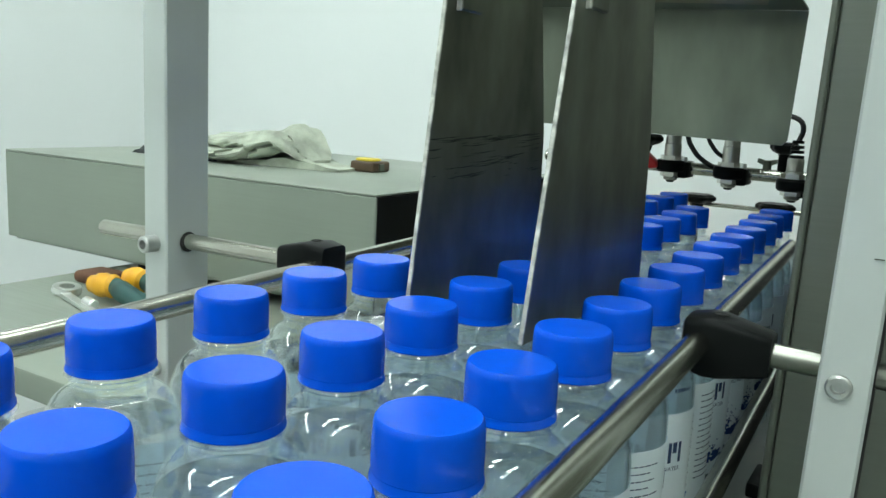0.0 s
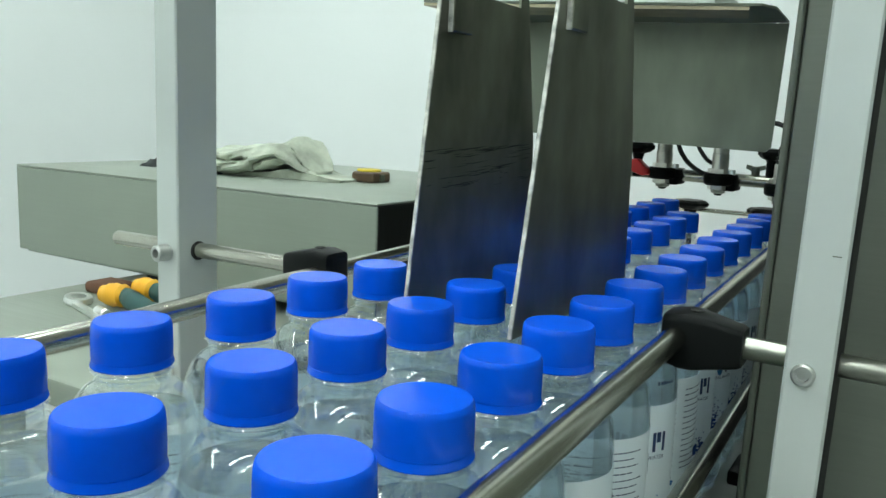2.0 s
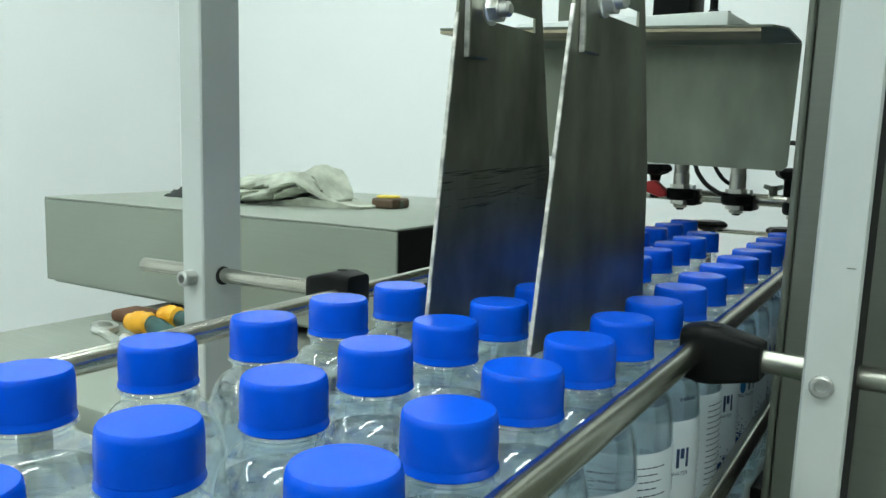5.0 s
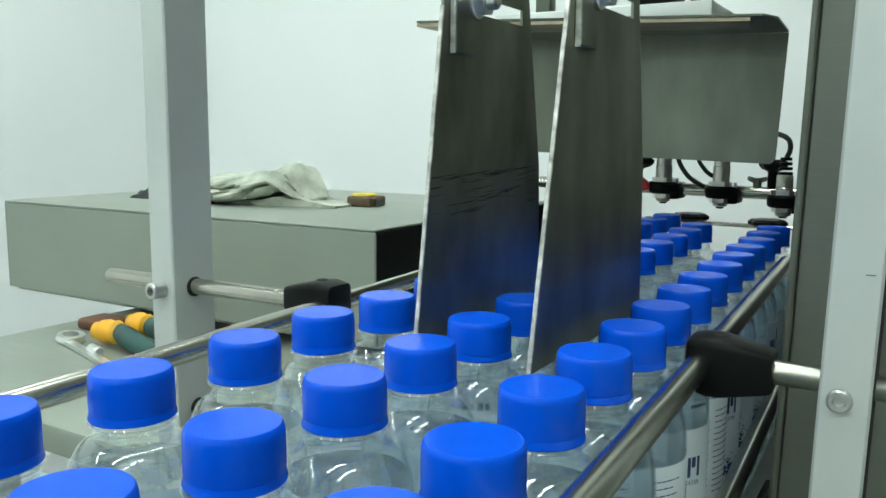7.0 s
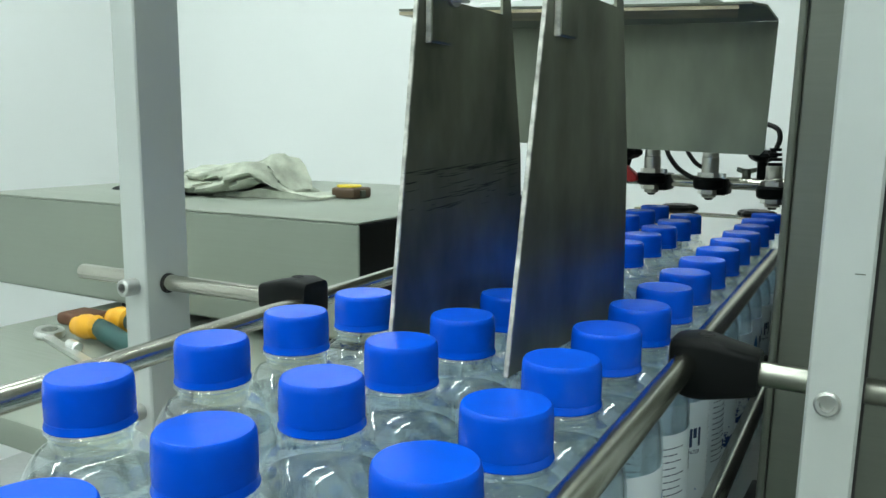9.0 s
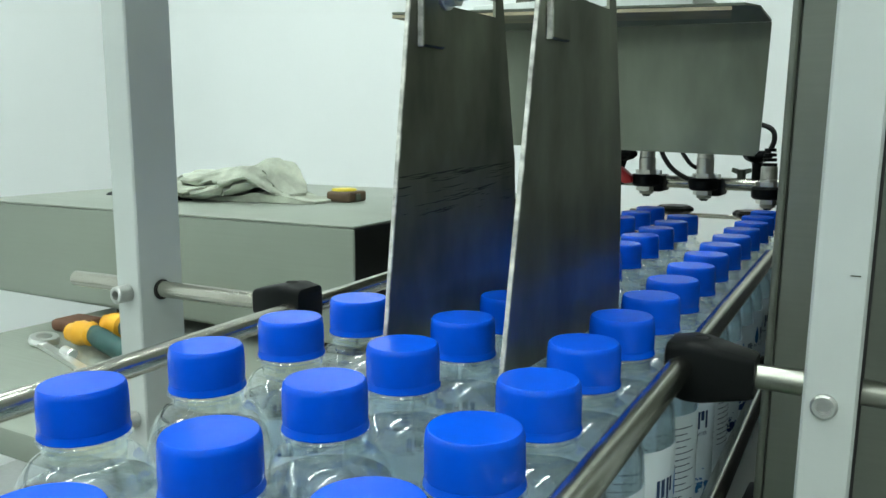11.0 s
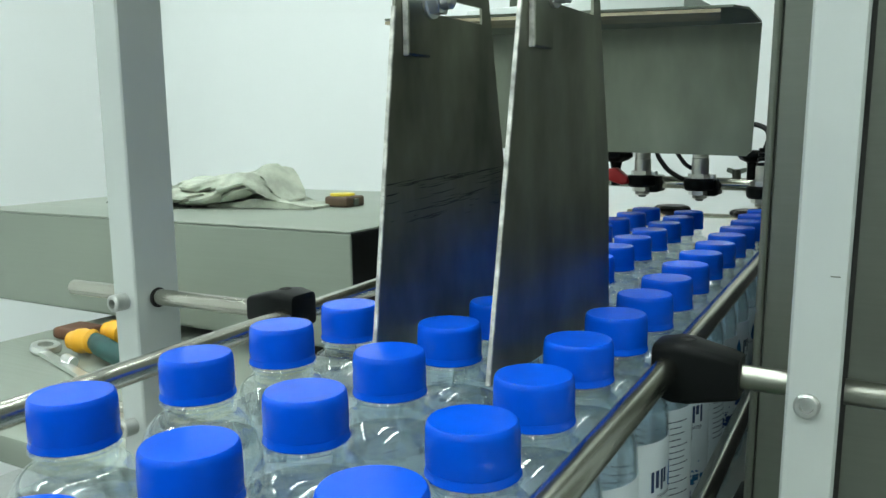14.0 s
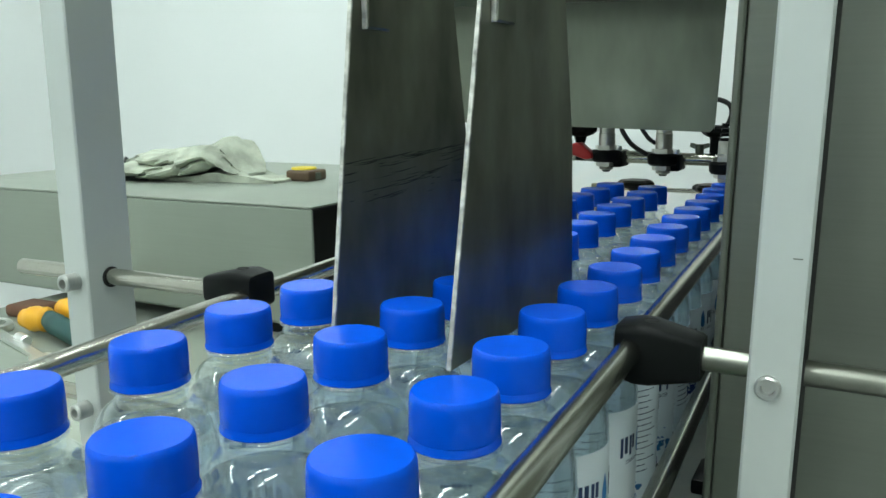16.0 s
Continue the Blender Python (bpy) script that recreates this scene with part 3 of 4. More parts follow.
def star_knob(x, y, z, r, label, stem_to):
    ob = thing("star_knob", label, "knob", (x, y, z), "star knobs")
    bm = bmesh.new()
    n = 36
    rings = []
    for k, (f, dz) in enumerate(((0.0, -0.016), (0.30, -0.016), (0.38, -0.009), (0.78, -0.006), (1.0, -0.002), (1.0, 0.002), (0.82, 0.0055), (0.0, 0.0065))):
        if f == 0.0:
            rings.append([bm.verts.new((x, y, z + dz))])
        else:
            rings.append([bm.verts.new((x + r * f * (1 + 0.08 * math.cos(6 * a)) * math.cos(a), y + r * f * (1 + 0.08 * math.cos(6 * a)) * math.sin(a), z + dz)) for a in [2 * math.pi * i / n for i in range(n)]])
    for p, q in zip(rings, rings[1:]):
        for i in range(n):
            j = (i + 1) % n
            if len(p) == 1:
                bm.faces.new((p[0], q[j], q[i]))
            elif len(q) == 1:
                bm.faces.new((p[i], p[j], q[0]))
            else:
                bm.faces.new((p[i], p[j], q[j], q[i]))
    part("grip", bm, BLACK, ob, "black plastic grip")
    part("stem", rod_bm((x, y, stem_to), (x, y, z - 0.005), 0.006, 14), BLACK, ob)
    return ob


star_knob(-0.214, SY - 0.004, 1.1465, 0.0205, "black star knob clamping the sensor bar", SZ - 0.006)
star_knob(-0.050, SY + 0.022, 1.146, 0.016, "black star knob clamping the sensor bar", SZ - 0.006)
star_knob(-0.296, SY - 0.004, 1.130, 0.020, "black star knob clamping the sensor bar", SZ - 0.006)
red = prism_bm([(-0.012, -0.004), (-0.006, 0.009), (0.004, 0.010), (0.020, -0.003), (0.021, -0.010), (0.012, -0.012)], 0.016, move=Matrix(((1, 0, 0, -0.212), (0, 0, 1, SY - 0.026), (0, 1, 0, 1.121), (0, 0, 0, 1))))
bmesh.ops.bevel(red, geom=red.edges[:], offset=0.0025, segments=2, affect="EDGES", profile=0.5)
lever = single("red_lever", red, RED, "red plastic lever on the sensor bar", "lever")
wing = thing("wing_screw", "small dull steel wing screw on the sensor bar", "screw", (-0.066, SY + 0.012, SZ + 0.006))
part("boss", rod_bm((-0.066, SY + 0.012, SZ + 0.0045), (-0.066, SY + 0.012, SZ + 0.016), 0.0052, 14), BRUSHED, wing)
for side in (-1, 1):
    ear = prism_bm([(0, 0), (side * 0.005, 0.000), (side * 0.012, 0.003), (side * 0.011, 0.008), (side * 0.006, 0.007), (0, 0.005)], 0.003, move=Matrix(((1, 0, 0, -0.066), (0, 0, 1, SY + 0.0105), (0, 1, 0, SZ + 0.010), (0, 0, 0, 1))))
    part("ear", ear, BRUSHED, wing)
low_bar = single("low_bar", rod_bm((-0.262, 1.16, 1.046), (0.0615, 1.16, 1.046), 0.0035, 12), STEEL, "thin steel bar behind the bottles", "bar")
single("bar_upright", box_bm(-0.272, -0.262, 1.154, 1.166, BELT_Z + 0.0, 1.052, 0.001), BRUSHED, "steel upright on the conveyor frame", "bracket")
star_knob(-0.194, 1.130, 1.0575, 0.0260, "flat black star knob behind the bottles", BELT_Z + 0.05)
star_knob(-0.082, 1.130, 1.0545, 0.0260, "flat black star knob behind the bottles", BELT_Z + 0.05)

# ---- table with tools, and the grey case on it ----
TZ = 0.918
table = thing("work_table", "grey steel work table with a folded edge", "table", (-0.65, 0.7, 0))
part("top", box_bm(-0.895, -0.415, 0.285, 1.12, TZ - 0.028, TZ, 0.004), CASE, table, "grey steel top")
for lx in (-0.86, -0.45):
    for ly in (0.42, 1.08):
        part("leg", box_bm(lx - 0.016, lx + 0.016, ly - 0.016, ly + 0.016, 0, TZ - 0.0285, 0.002), CASE, table)

case = thing("grey_case", "long grey sheet metal machine case with an open end", "machine", (-0.76, 0.85, 0.937))
BX0, BX1, BY0, BY1, BZ0, BZ1 = -1.118, -0.411, 0.602, 1.10, 0.938, 1.073
part("front_sheet", box_bm(BX0, BX1, BY0, BY0 + 0.003, BZ0, BZ1 - 0.0035, 0.001, 1), CASE, case)
part("top_sheet", box_bm(BX0, BX1, BY0, BY1, BZ1 - 0.003, BZ1, 0.0014, 2), CASE, case)
part("back_sheet", box_bm(BX0, BX1, BY1 - 0.003, BY1, BZ0, BZ1 - 0.0035, 0.001, 1), CASE, case)
part("end_sheet", box_bm(BX0, BX0 + 0.003, BY0 + 0.0035, BY1 - 0.0035, BZ0, BZ1 - 0.0035, 0.001, 1), CASE, case)
part("bottom_sheet", box_bm(BX0 + 0.012, BX1, BY0 + 0.006, BY1 - 0.004, BZ0 - 0.004, BZ0 - 0.0005, 0.001, 1), CASE, case)
# dark sheets put the shade of the hollow case into its colour
part("shade_sheet", box_bm(BX1 - 0.05, BX1 - 0.046, BY0 + 0.004, BY1 - 0.004, BZ0 + 0.001, BZ1 - 0.004), DARK, case, "dark sheet painted as the shade inside the open end")
part("shade_front", box_bm(BX1 - 0.045, BX1 - 0.0005, BY0 + 0.0036, BY0 + 0.005, BZ0 + 0.001, BZ1 - 0.004), DARK, case)
part("shade_top", box_bm(BX1 - 0.045, BX1 - 0.0005, BY0 + 0.006, BY1 - 0.005, BZ1 - 0.0056, BZ1 - 0.0042), DARK, case)
part("shade_back", box_bm(BX1 - 0.045, BX1 - 0.0005, BY1 - 0.006, BY1 - 0.0042, BZ0 + 0.001, BZ1 - 0.0062), DARK, case)
for fx in (-0.80, -0.46):
    for fy in (0.64, 1.05):
        part("foot", box_bm(fx - 0.035, fx + 0.035, fy - 0.02, fy + 0.02, TZ, BZ0 - 0.0045, 0.002), BLACK, case)


def heap(name, cx, cy, z, length, width, height, mat, label, seed, angle, category="cloth", peak=0.62):
    """A crumpled piece of cloth: a thick folded sheet in an uneven heap."""
    bm = bmesh.new()
    nx, ny = 60, 30
    grid = []
    ca, sa = math.cos(radians(angle)), math.sin(radians(angle))
    for i in range(nx + 1):
        row = []
        for j in range(ny + 1):
            u, v = i / nx, j / ny
            wob = 0.16 * noise.noise(Vector((u * 3.2, seed, v * 0.7))) + 0.07 * noise.noise(Vector((u * 9, seed + 4, 0)))
            x = (u - 0.5) * length + 0.02 * noise.noise(Vector((v * 5, seed + 2, u)))
            y = (v - 0.5 + wob) * width
            lean = u + 0.22 * (v - 0.5)
            body = math.exp(-((lean - peak) / 0.15) ** 2) + 0.62 * math.exp(-((lean - peak + 0.30) / 0.16) ** 2) + 0.45 * math.exp(-((u - 0.06) / 0.12) ** 2) + 0.22 * math.exp(-((u - 0.90) / 0.16) ** 2)
            side = max(0.0, 1 - abs(2 * v - 1) ** 3) ** 0.55
            crease = abs(noise.noise(Vector((u * 6.0 + 3.5 * v, v * 2.6 - u * 2.0, seed))))
            fold = 1.2 - 1.15 * crease + 0.10 * noise.noise(Vector((u * 13, v * 6, seed)))
            rim = 0.004 * (1 + noise.noise(Vector((u * 9, v * 9, seed + 9))))
            h = height * body * side * fold + rim * min(1.0, 8 * min(u, 1 - u, v, 1 - v)) + 0.0006
            row.append(bm.verts.new((cx + x * ca - y * sa, cy + x * sa + y * ca, z + max(h, 0.0006))))
        grid.append(row)
    for i in range(nx):
        for j in range(ny):
            bm.faces.new((grid[i][j], grid[i + 1][j], grid[i + 1][j + 1], grid[i][j + 1]))
    ring = [grid[i][0] for i in range(nx)] + [grid[nx][j] for j in range(ny)] + [grid[i][ny] for i in range(nx, 0, -1)] + [grid[0][j] for j in range(ny, 0, -1)]
    low = [bm.verts.new((v.co.x, v.co.y, z)) for v in ring]
    n = len(ring)
    for i in range(n):
        bm.faces.new((ring[i], low[i], low[(i + 1) % n], ring[(i + 1) % n]))
    bm.faces.new(low)
    ob = single(name, bm, mat, label, category)
    ob.data.shade_smooth()
    return ob


heap("dark_cloth", -0.912, 0.775, BZ1, 0.19, 0.07, 0.022, DARK_CLOTH, "dark rag lying under a cloth on the case", 11.3, -4)


def cloth_bundle(cy, z):
    """A rag folded into a loose roll that rises to one end, with a thin flap trailing from under it."""
    bm = bmesh.new()
    n = 40
    stations = ((-0.905, 0.008, 0.006, 0.03), (-0.885, 0.016, 0.014, 0.05), (-0.850, 0.022, 0.020, 0.07), (-0.825, 0.0215, 0.0205, 0.078), (-0.800, 0.020, 0.0195, 0.08),
                (-0.770, 0.026, 0.022, 0.078), (-0.745, 0.032, 0.022, 0.070), (-0.722, 0.038, 0.021, 0.062), (-0.708, 0.041, 0.0195, 0.055), (-0.692, 0.034, 0.015, 0.048), (-0.672, 0.018, 0.008, 0.036), (-0.658, 0.010, 0.003, 0.020))
    rings = []
    steps = 60
    for q in range(steps + 1):
        f = q / steps * (len(stations) - 1)
        k = min(int(f), len(stations) - 2)
        w = f - k
        w = w * w * (3 - 2 * w) * 0.5 + w * 0.5
        x, zc, hz, hy = [a + (b - a) * w for a, b in zip(stations[k], stations[k + 1])]
        ring = []
        for m in range(n):
            a = 2 * math.pi * m / n
            p = Vector((x * 24, 2.0 * math.cos(a) + 9, 1.6 * math.sin(a)))
            soft = noise.noise(p * 0.8) * 0.26 + noise.noise(p * 1.8) * 0.07
            crease = -0.30 * max(0.0, 1 - abs(noise.noise(Vector((x * 12 + 1.2 * math.cos(a), 3.3, 1.1 * math.sin(a))))) / 0.13)
            g = 1 + soft + crease
            sq = 1 / max(abs(math.cos(a)) ** 2.6 + abs(math.sin(a)) ** 2.6, 1e-6) ** (1 / 2.6)
            y = cy - 0.022 + hy * g * sq * math.cos(a) + 0.5 * hz * math.sin(a)
            ring.append(bm.verts.new((x + 0.006 * noise.noise(p * 0.8), y, max(z + zc + hz * g * sq * math.sin(a), z + 0.0006))))
        rings.append(ring)
    for a, b in zip(rings, rings[1:]):
        for m in range(n):
            bm.faces.new((a[m], b[m], b[(m + 1) % n], a[(m + 1) % n]))
    bm.faces.new(rings[0])
    bm.faces.new(rings[-1][::-1])
    rag = thing("cotton_rag", "crumpled grey-white cotton rag with stains on the grey case", "cloth", (-0.80, cy, z))
    part("folded_roll", bm, CLOTH, rag)
    bm = bmesh.new()
    nu, nv = 40, 16
    top, low = [], []
    for i in range(nu + 1):
        u = i / nu
        top.append([])
        low.append([])
        for j in range(nv + 1):
            v = j / nv
            x = -0.79 + 0.18 * u + 0.006 * noise.noise(Vector((v * 4, 1.7, 0)))
            y = cy - 0.010 + (v - 0.5) * (0.12 - 0.05 * u) + 0.008 * noise.noise(Vector((u * 5, 6.1, 0)))
            lift = 0.009 * (0.5 + noise.noise(Vector((u * 5.0, v * 2.0, 8.2)))) + 0.006 * math.exp(-((u - 0.55) / 0.25) ** 2)
            h = max(0.003, lift) * (1 - 0.75 * u ** 3)
            top[i].append(bm.verts.new((x, y, z + h + 0.0022)))
            low[i].append(bm.verts.new((x, y, z + (h if 0 < j < nv and 0 < i < nu else 0.0005))))
    for i in range(nu):
        for j in range(nv):
            bm.faces.new((top[i][j], top[i + 1][j], top[i + 1][j + 1], top[i][j + 1]))
            bm.faces.new((low[i][j], low[i][j + 1], low[i + 1][j + 1], low[i + 1][j]))
    rim = [(i, 0) for i in range(nu)] + [(nu, j) for j in range(nv)] + [(i, nv) for i in range(nu, 0, -1)] + [(0, j) for j in range(nv, 0, -1)]
    for k in range(len(rim)):
        (a, b), (c, d) = rim[k], rim[(k + 1) % len(rim)]
        bm.faces.new((top[a][b], low[a][b], low[c][d], top[c][d]))
    part("loose_flap", bm, CLOTH, rag, "thin flap trailing from the roll")


cloth_bundle(0.825, BZ1)


tape = thing("tape_measure", "small yellow and brown tape measure lying flat", "tape measure", (-0.600, 0.845, BZ1))
part("case", box_bm(-0.622, -0.580, 0.824, 0.868, BZ1, BZ1 + 0.0155, 0.004, 3), BROWN, tape, "dark brown plastic case")
part("sticker", lathe([(0, 0), (0.0175, 0), (0.0185, 0.001), (0.0175, 0.0032), (0, 0.0034)], 28, None, Matrix.Translation((-0.604, 0.845, BZ1 + 0.0156))), TAPE_YELLOW, tape, "yellow round cover")
part("end_hook", box_bm(-0.5798, -0.5775, 0.838, 0.850, BZ1 + 0.002, BZ1 + 0.012, 0.0005, 1), BRUSHED, tape)


def grip(a, mid, b, c, parent):
    """One handle: a fat yellow end and a dark green sleeve."""
    part("handle_end", pipe_bm([a, mid], (0.011, 0.0145, 0.0155, 0.0140, 0.0150, 0.0115), 14), YELLOW, parent, "yellow plastic handle end")
    part("sleeve", pipe_bm([mid, b, c], (0.011, 0.0125, 0.0125, 0.012, 0.011, 0.009), 14), TEAL, parent, "dark green sleeve")


gz = TZ + 0.018
pliers = thing("cutter_pliers", "pliers with yellow and dark green handles on the table", "pliers", (-0.73, 0.52, TZ))
grip((-0.752, 0.489, gz), (-0.716, 0.495, gz + 0.001), (-0.674, 0.482, gz - 0.002), (-0.594, 0.460, gz - 0.006), pliers)
grip((-0.737, 0.528, gz + 0.005), (-0.706, 0.531, gz + 0.003), (-0.664, 0.522, gz), (-0.584, 0.50, gz - 0.004), pliers)
part("jaw", box_bm(-0.60, -0.50, 0.44, 0.49, TZ, TZ + 0.016, 0.004), BRUSHED, pliers, "steel jaws")
leather = single("tool_pouch", box_bm(-0.845, -0.790, 0.525, 0.570, TZ, TZ + 0.016, 0.006, 3), WOOD, "brown leather tool pouch lying on the table", "pouch")
spanner = thing("ring_spanner", "bright ring spanner lying on the grey table", "spanner", (-0.74, 0.45, TZ))
part("ring", lathe([(0.0095, 0.0), (0.0165, 0.0), (0.0180, 0.003), (0.0165, 0.009), (0.0095, 0.009), (0.0095, 0.0)], 28, None, Matrix.Translation((-0.790, 0.479, TZ + 0.002)) @ pose(0, 0, 0, 0, 8, 0)), CHROME, spanner, "ring end")
part("shaft", prism_bm([(-0.782, 0.464), (-0.640, 0.420), (-0.637, 0.430), (-0.777, 0.474)], 0.005, move=Matrix.Translation((0, 0, TZ + 0.001))), CHROME, spanner, "flat shaft")
part("open_end", prism_bm([(-0.650, 0.418), (-0.622, 0.402), (-0.606, 0.408), (-0.620, 0.418), (-0.616, 0.426), (-0.600, 0.424), (-0.610, 0.438), (-0.640, 0.434)], 0.007, move=Matrix.Translation((0, 0, TZ))), CHROME, spanner)
bolt = single("loose_bolt", rod_bm((-0.722, 0.458, TZ + 0.0068), (-0.698, 0.452, TZ + 0.0068), 0.0062, 14, 0.0015), CHROME, "short bright bolt lying on the table", "bolt")

# ---- bottles ----
R_BODY = 0.0283


def wrap(bm, r, z0, turn=0.0):
    """Bends flat x, z work round the bottle; x is arc length."""
    for v in bm.verts:
        a = v.co.x / r + turn
        v.co = Vector((r * math.sin(a), -r * math.cos(a), v.co.z + z0)) + Vector((math.sin(a), -math.cos(a), 0)) * v.co.y
    return bm


def both_sides(bm):
    """Print shows through the film: the same faces again just under it."""
    made = bmesh.ops.duplicate(bm, geom=bm.verts[:] + bm.edges[:] + bm.faces[:])
    for g in made["geom"]:
        if isinstance(g, bmesh.types.BMVert):
            g.co.y -= 0.00048
    return bm


def flat_rect(bm, x0, x1, z0, z1):
    n = max(1, int((x1 - x0) / 0.002))
    for i in range(n):
        a, b = x0 + (x1 - x0) * i / n, x0 + (x1 - x0) * (i + 1) / n
        bm.faces.new([bm.verts.new(c) for c in ((a, 0, z0), (b, 0, z0), (b, 0, z1), (a, 0, z1))])


def text_bm(words, size):
    cu = bpy.data.curves.new("lettering", "FONT")
    cu.body, cu.size, cu.align_x, cu.resolution_u = words, size, "CENTER", 2
    ob = new("lettering", cu)
    bpy.context.view_layer.update()
    me = ob.evaluated_get(bpy.context.evaluated_depsgraph_get()).to_mesh()
    bm = bmesh.new()
    bm.from_mesh(me)
    for v in bm.verts:
        v.co = Vector((v.co.x, 0, v.co.y))
    bpy.data.objects.remove(ob)
    bpy.data.curves.remove(cu)
    return bm


def bottle(label):
    ob = thing("water_bottle", label, "bottle", (0, 0, 0), "bottles on the conveyor")
    L = dict(at_world=False)
    prof = [(0, 0.004), (0.012, 0.003), (0.018, 0.0), (0.024, 0.001), (0.0268, 0.005), (R_BODY, 0.012)]
    for k in range(3):
        z = 0.018 + 0.010 * k
        prof += [(R_BODY, z), (R_BODY - 0.0012, z + 0.0035), (R_BODY, z + 0.007)]
    prof += [(R_BODY, 0.050), (R_BODY, 0.1275)]
    cone = [(0.0150 + (R_BODY - 0.0150) * math.cos(k / 10 * math.pi / 2) ** 0.90, 0.1275 + 0.0305 * math.sin(k / 10 * math.pi / 2) ** 1.05) for k in range(1, 11)]
    prof += cone + [(0.0146, 0.1605), (0.0143, 0.1630), (0.0143, 0.1672), (0, 0.1672)]
    part("body", lathe(prof, 40), PET, ob, "thin clear plastic body", **L)
    inner = [(0, 0.0055), (0.0170, 0.0035), (0.0245, 0.006), (R_BODY - 0.0014, 0.014), (R_BODY - 0.0022, 0.030), (R_BODY - 0.0012, 0.050), (R_BODY - 0.0008, 0.127)]
    inner += [(r - 0.0009, z - 0.0002) for r, z in cone[:4]]
    top_z = inner[-1][1]
    inner += [(inner[-1][0] - 0.0006, top_z + 0.0002), (0, top_z)]
    part("water", lathe(inner, 40), WATER, ob, "clear water filled to the shoulder", **L)
    part("neck_bead", lathe([(0.0145, 0.1596), (0.0153, 0.1600), (0.0156, 0.1608), (0.0153, 0.1616), (0.0145, 0.1620)], 32), PET, ob, "clear bead round the neck", **L)
    part("neck_ring", lathe([(0.0146, 0.1640), (0.0169, 0.1642), (0.0173, 0.1648), (0.0169, 0.1655), (0.0146, 0.1657)], 40), PET, ob, "clear collar below the cap", **L)
    cap_prof = [(0.0152, 0.1694), (0.01630, 0.1694), (0.01638, 0.1705), (0.01640, 0.1745), (0.01628, 0.1800), (0.01612, 0.1826), (0.01575, 0.18425), (0.01515, 0.18505), (0.01440, 0.18515), (0.0138, 0.18512), (0.007, 0.18522), (0, 0.18526)]
    ribs = 120
    cap_bm = lathe(cap_prof, ribs)
    for v in cap_bm.verts:
        if math.hypot(v.co.x, v.co.y) > 0.0158 and 0.1708 < v.co.z < 0.1825:
            k = round(math.atan2(v.co.y, v.co.x) / (2 * math.pi) * ribs)
            if k % 2:
                v.co.x *= 0.994
                v.co.y *= 0.994
    cap = part("cap", cap_bm, CAP, ob, "blue ribbed screw cap", **L)
    part("seal_band", lathe([(0.0152, 0.1660), (0.01655, 0.1660), (0.01685, 0.1664), (0.01675, 0.1672), (0.01642, 0.1680), (0.01630, 0.16925), (0.0156, 0.16935)], 60), CAP, cap, "blue seal band", **L)
    film = bmesh.new()
    r = R_BODY + 0.00025
    n = 48
    lo = [film.verts.new((r * math.cos(2 * math.pi * i / n), r * math.sin(2 * math.pi * i / n), 0.0460)) for i in range(n)]
    hi = [film.verts.new((r * math.cos(2 * math.pi * i / n), r * math.sin(2 * math.pi * i / n), 0.1230)) for i in range(n)]
    for i in range(n):
        film.faces.new((lo[i], lo[(i + 1) % n], hi[(i + 1) % n], hi[i]))
    lab = part("label", film, FILM, ob, "thin white printed label film", **L)
    rp = r + 0.0003
    for turn in (0.0, math.pi):
        # the brand is kept as plain bars with a drop between
        for x, w, h in ((-0.0135, 0.0008, 0.0085), (-0.0108, 0.0010, 0.0072), (-0.0078, 0.0008, 0.0085), (-0.0055, 0.0009, 0.0060), (0.0052, 0.0008, 0.0085), (0.0076, 0.0011, 0.0045), (0.0104, 0.0008, 0.0085)):
            bm = bmesh.new()
            flat_rect(bm, 1.3 * (x - w), 1.3 * (x + w), 0.0110 - 1.3 * h, 0.0110)
            part("brand_bar", wrap(both_sides(bm), rp, 0.0965, turn), NAVY, lab, "dark blue print", smooth=False, **L)
        bm = bmesh.new()
        loop = []
        for k in range(20):
            a = 2 * math.pi * k / 20
            loop.append(bm.verts.new((0.0036 * math.sin(a) * math.sin(a / 2) ** 1.2, 0, 0.0062 + 0.0075 * math.cos(a))))
        bm.faces.new(loop)
        part("drop_sign", wrap(both_sides(bm), rp, 0.0960, turn), SKY, lab, "blue drop sign", smooth=False, **L)
        part("lettering", wrap(both_sides(text_bm("DRINKING WATER", 0.0034)), rp, 0.0920, turn), NAVY, lab, "small dark lettering", smooth=False, **L)
        bm = bmesh.new()
        for k in range(110):
            x = rnd.gauss(0, 0.0125)
            z = abs(rnd.gauss(0, 0.0095)) * math.exp(-(x / 0.022) ** 2)
            rr = 0.0022 * math.exp(-z / 0.006) * (0.35 + 0.9 * rnd.random()) + 0.0003
            ang = rnd.random() * 6.28
            bm.faces.new([bm.verts.new((x + rr * (1.0 + 0.5 * math.sin(3 * t + ang)) * math.cos(t), 0.00001 * k, z + rr * 0.8 * math.sin(t))) for t in [2 * math.pi * q / 9 for q in range(9)]])
        part("splash_print", wrap(both_sides(bm), rp, 0.0555, turn), SKY if turn == 0 else DEEP, lab, "blue splash picture", smooth=False, **L)
    for turn in (math.pi / 2, -math.pi / 2):
        bm = bmesh.new()
        for line in range(15):
            x = -0.013
            end = 0.013 - 0.010 * rnd.random()
            while x < end:
                w = 0.0010 + 0.0030 * rnd.random()
                flat_rect(bm, x, min(x + w, end), -0.0036 * line, -0.0036 * line + 0.0006)
                x += w + 0.0006
        part("fine_print", wrap(both_sides(bm), rp, 0.1155, turn), NAVY, lab, "lines of fine dark print", smooth=False, **L)
    bm = bmesh.new()
    for k in range(6):
        w = 0.0006 + 0.0005 * rnd.random()
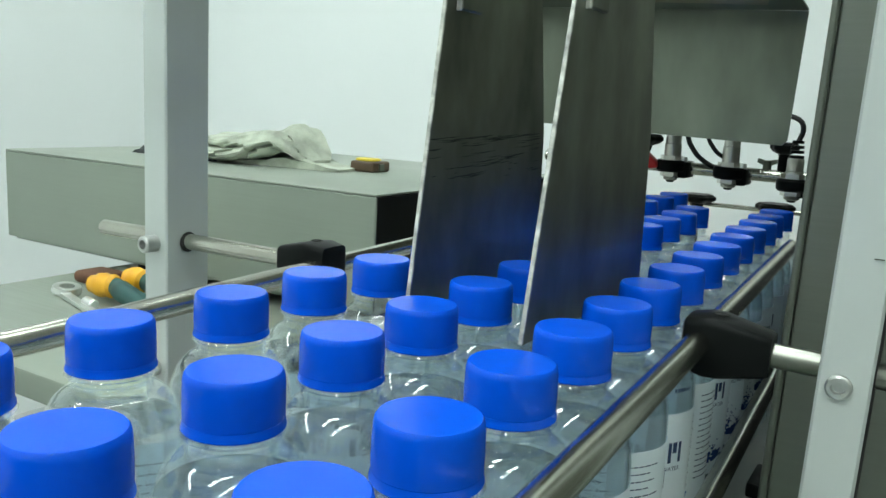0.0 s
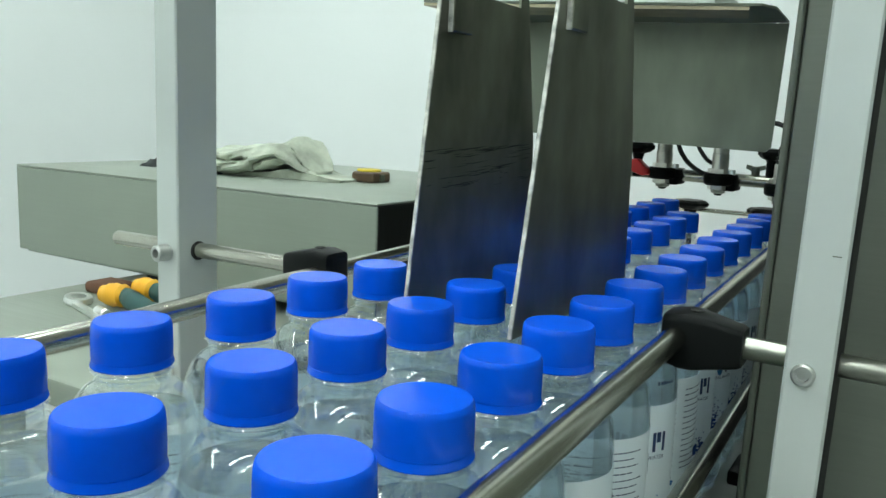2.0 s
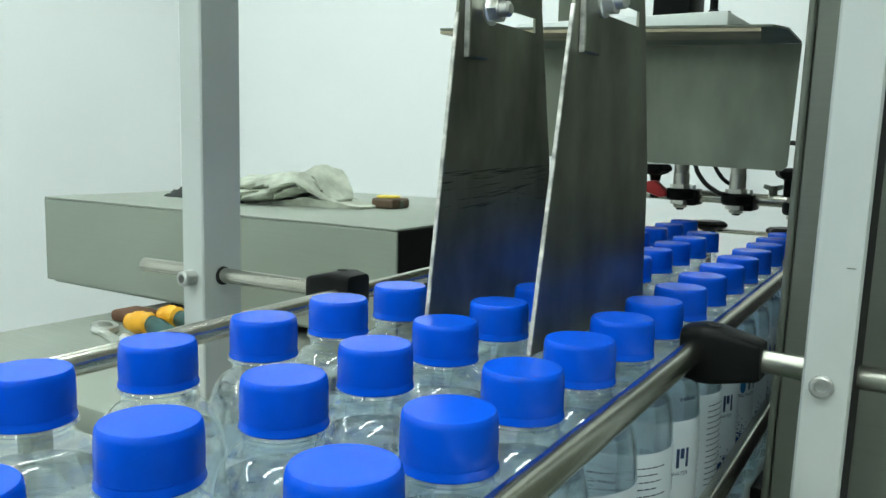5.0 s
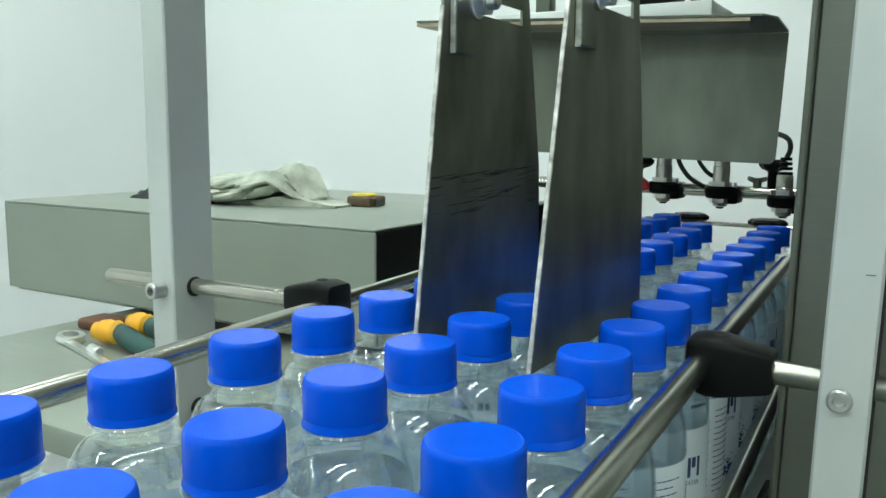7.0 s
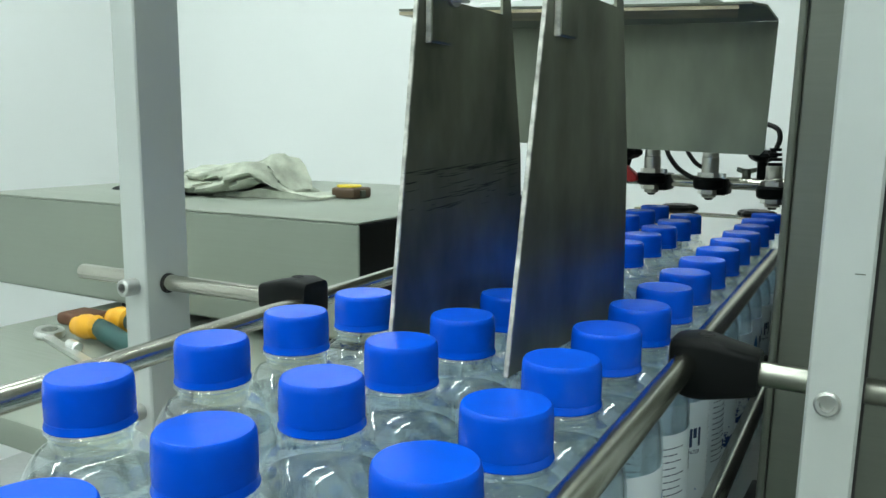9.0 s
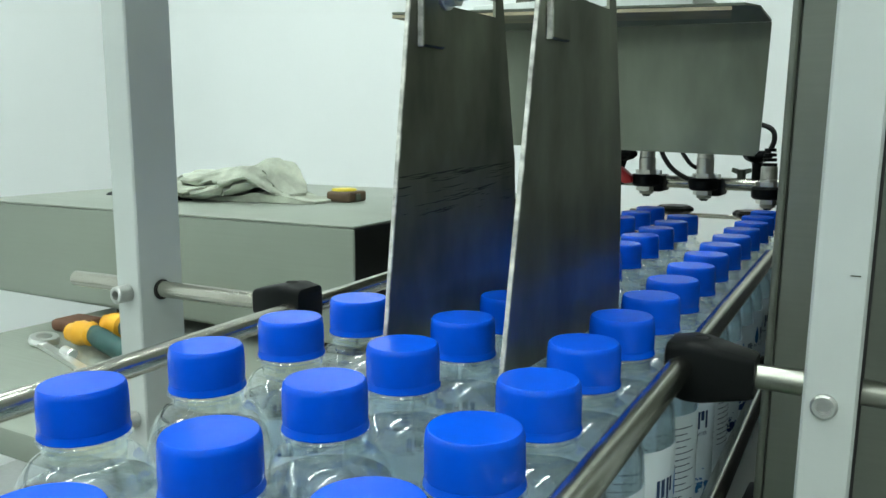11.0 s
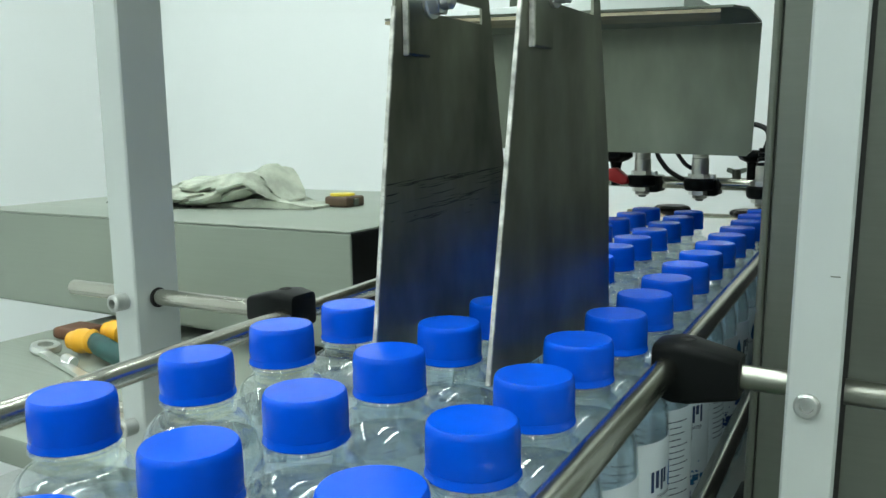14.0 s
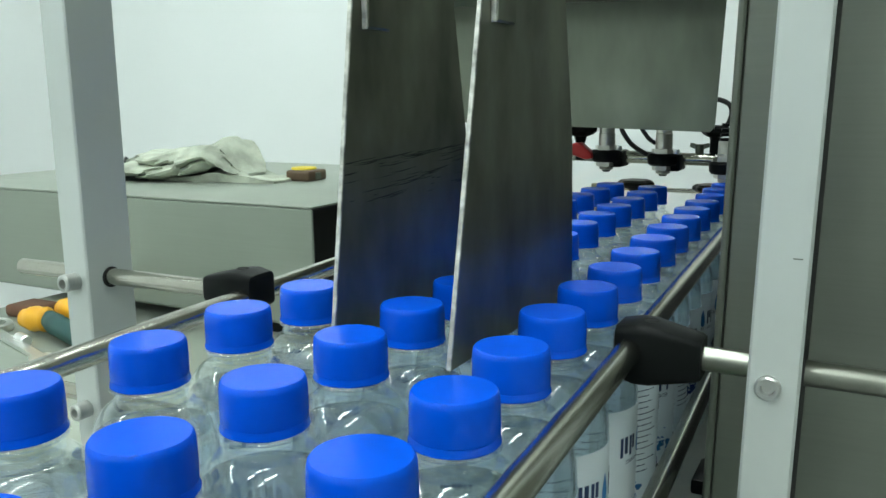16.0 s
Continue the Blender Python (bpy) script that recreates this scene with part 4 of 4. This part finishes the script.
        flat_rect(bm, -0.006 + 0.0022 * k - w, -0.006 + 0.0022 * k + w, 0.0, 0.0013 + 0.0009 * rnd.random())
    part("date_print", wrap(bm, 0.0272, 0.1338, 0.5), NAVY, ob, "short row of dark date print", smooth=False, **L)
    return ob


LANES = {
    # start, pitch, first and last index, x at y = 0.05, slope of the row
    "right": (0.0579, 0.0576, -6, 12, 0.0041, -0.0346),
    "middle": (0.0489, 0.0589, -6, 11, -0.0654, -0.0375),
    "left": (0.0643, 0.0591, -6, 13, -0.1435, -0.0064),
}
# time, way along the lane, sideways shift
RIGHT_ROWS = ((0, 0.0012, -0.0006), (1, -0.0012, 0.0012), (2, 0, 0.0012), (3, 0.0020, 0.0013), (4, 0.0012, 0.0023), (5, -0.0014, 0.0031), (6.2, 0.004, 0.0028), (7.5, 0.0150, 0.0018), (8, 0.0220, 0.0013),
              (8.5, 0.0460, 0.0012), (9, 0.0618, 0.0009), (9.5, 0.066, 0.0006), (11.2, 0.1004, 0.0001), (11.5, 0.1008, 0.0001), (13.5, 0.1026, 0.0004), (14, 0.1111, 0.0002), (14.5, 0.1272, -0.0007), (15, 0.1285, -0.0009), (16, 0.1312, -0.0008))
MIDDLE_ROWS = ((0, 0.0012, -0.0006), (1, 0.0004, 0.0008), (2, 0.0008, 0.0010), (3, 0.0023, 0.0012), (4, 0.0029, 0.0020), (5, 0.0016, 0.0030), (5.6, 0.004, 0.0026), (7.2, 0.0545, -0.0012), (7.5, 0.0558, -0.0014), (8, 0.0565, -0.0014),
               (9, 0.0592, -0.0016), (11.5, 0.0655, -0.0012), (12, 0.0680, -0.0010), (12.5, 0.0908, -0.0008), (13, 0.1180, -0.0006), (13.5, 0.1203, -0.0006), (14.5, 0.1215, -0.0005), (16, 0.1232, -0.0006))
LEFT_ROWS = ((0, 0.0008, -0.0003), (1, -0.0020, 0.0009), (3, -0.0020, 0.0010), (4, -0.0030, 0.0018), (5, -0.0056, 0.0027), (7.5, 0.0018, -0.0015), (9, 0.0027, -0.0017), (11.5, 0.0036, -0.0016), (14, 0.0028, -0.0013), (16, 0.0034, -0.0011))
MOVES = {"right": RIGHT_ROWS, "middle": MIDDLE_ROWS, "left": LEFT_ROWS}
# small offsets of single bottles from their row: lane, index, sideways, along
OFFSETS = {("left", 0): (0, -0.0015), ("left", 1): (0.0007, 0.0013), ("left", 2): (-0.0017, 0.0020), ("left", 3): (0.0009, -0.0018),
           ("middle", -2): (-0.0003, -0.0010), ("middle", -1): (0.0002, -0.0010), ("middle", 0): (0, 0.0011), ("middle", 1): (-0.0003, 0.0008), ("middle", 2): (0.0010, -0.0010),
           ("right", -2): (-0.0005, -0.0024), ("right", -1): (0.0010, 0), ("right", 0): (0.0007, -0.0014), ("right", 1): (-0.0014, 0.0012), ("right", 2): (-0.0006, 0.0018), ("right", 3): (0, 0.0010)}
first = bottle("small clear water bottle with a blue screw cap")
fleet = []
turner = random.Random(8)
for lane, (start, pitch, i0, i1, lx, slope) in LANES.items():
    for i in range(i0, i1 + 1):
        y = start + pitch * i
        dx, dr = (turner.random() - 0.5) * 0.002, turner.random() * 360
        if (lane, i) in OFFSETS:
            dx = OFFSETS[lane, i][0]
            y += OFFSETS[lane, i][1]
        ob = first if not fleet else copy_thing(first, Matrix.Identity(4))
        fleet.append((ob, lane, y, dx, dr))


# ---- what moves ----
def motions():
    for ob, lane, y, dx, dr in fleet:
        start, pitch, i0, i1, lx, slope = LANES[lane]
        walk(ob, [(t, pose(lx + dx + side + slope * (y + s - 0.05), y + s, BELT_Z, 0, 0, dr)) for t, s, side in MOVES[lane]])


motions()
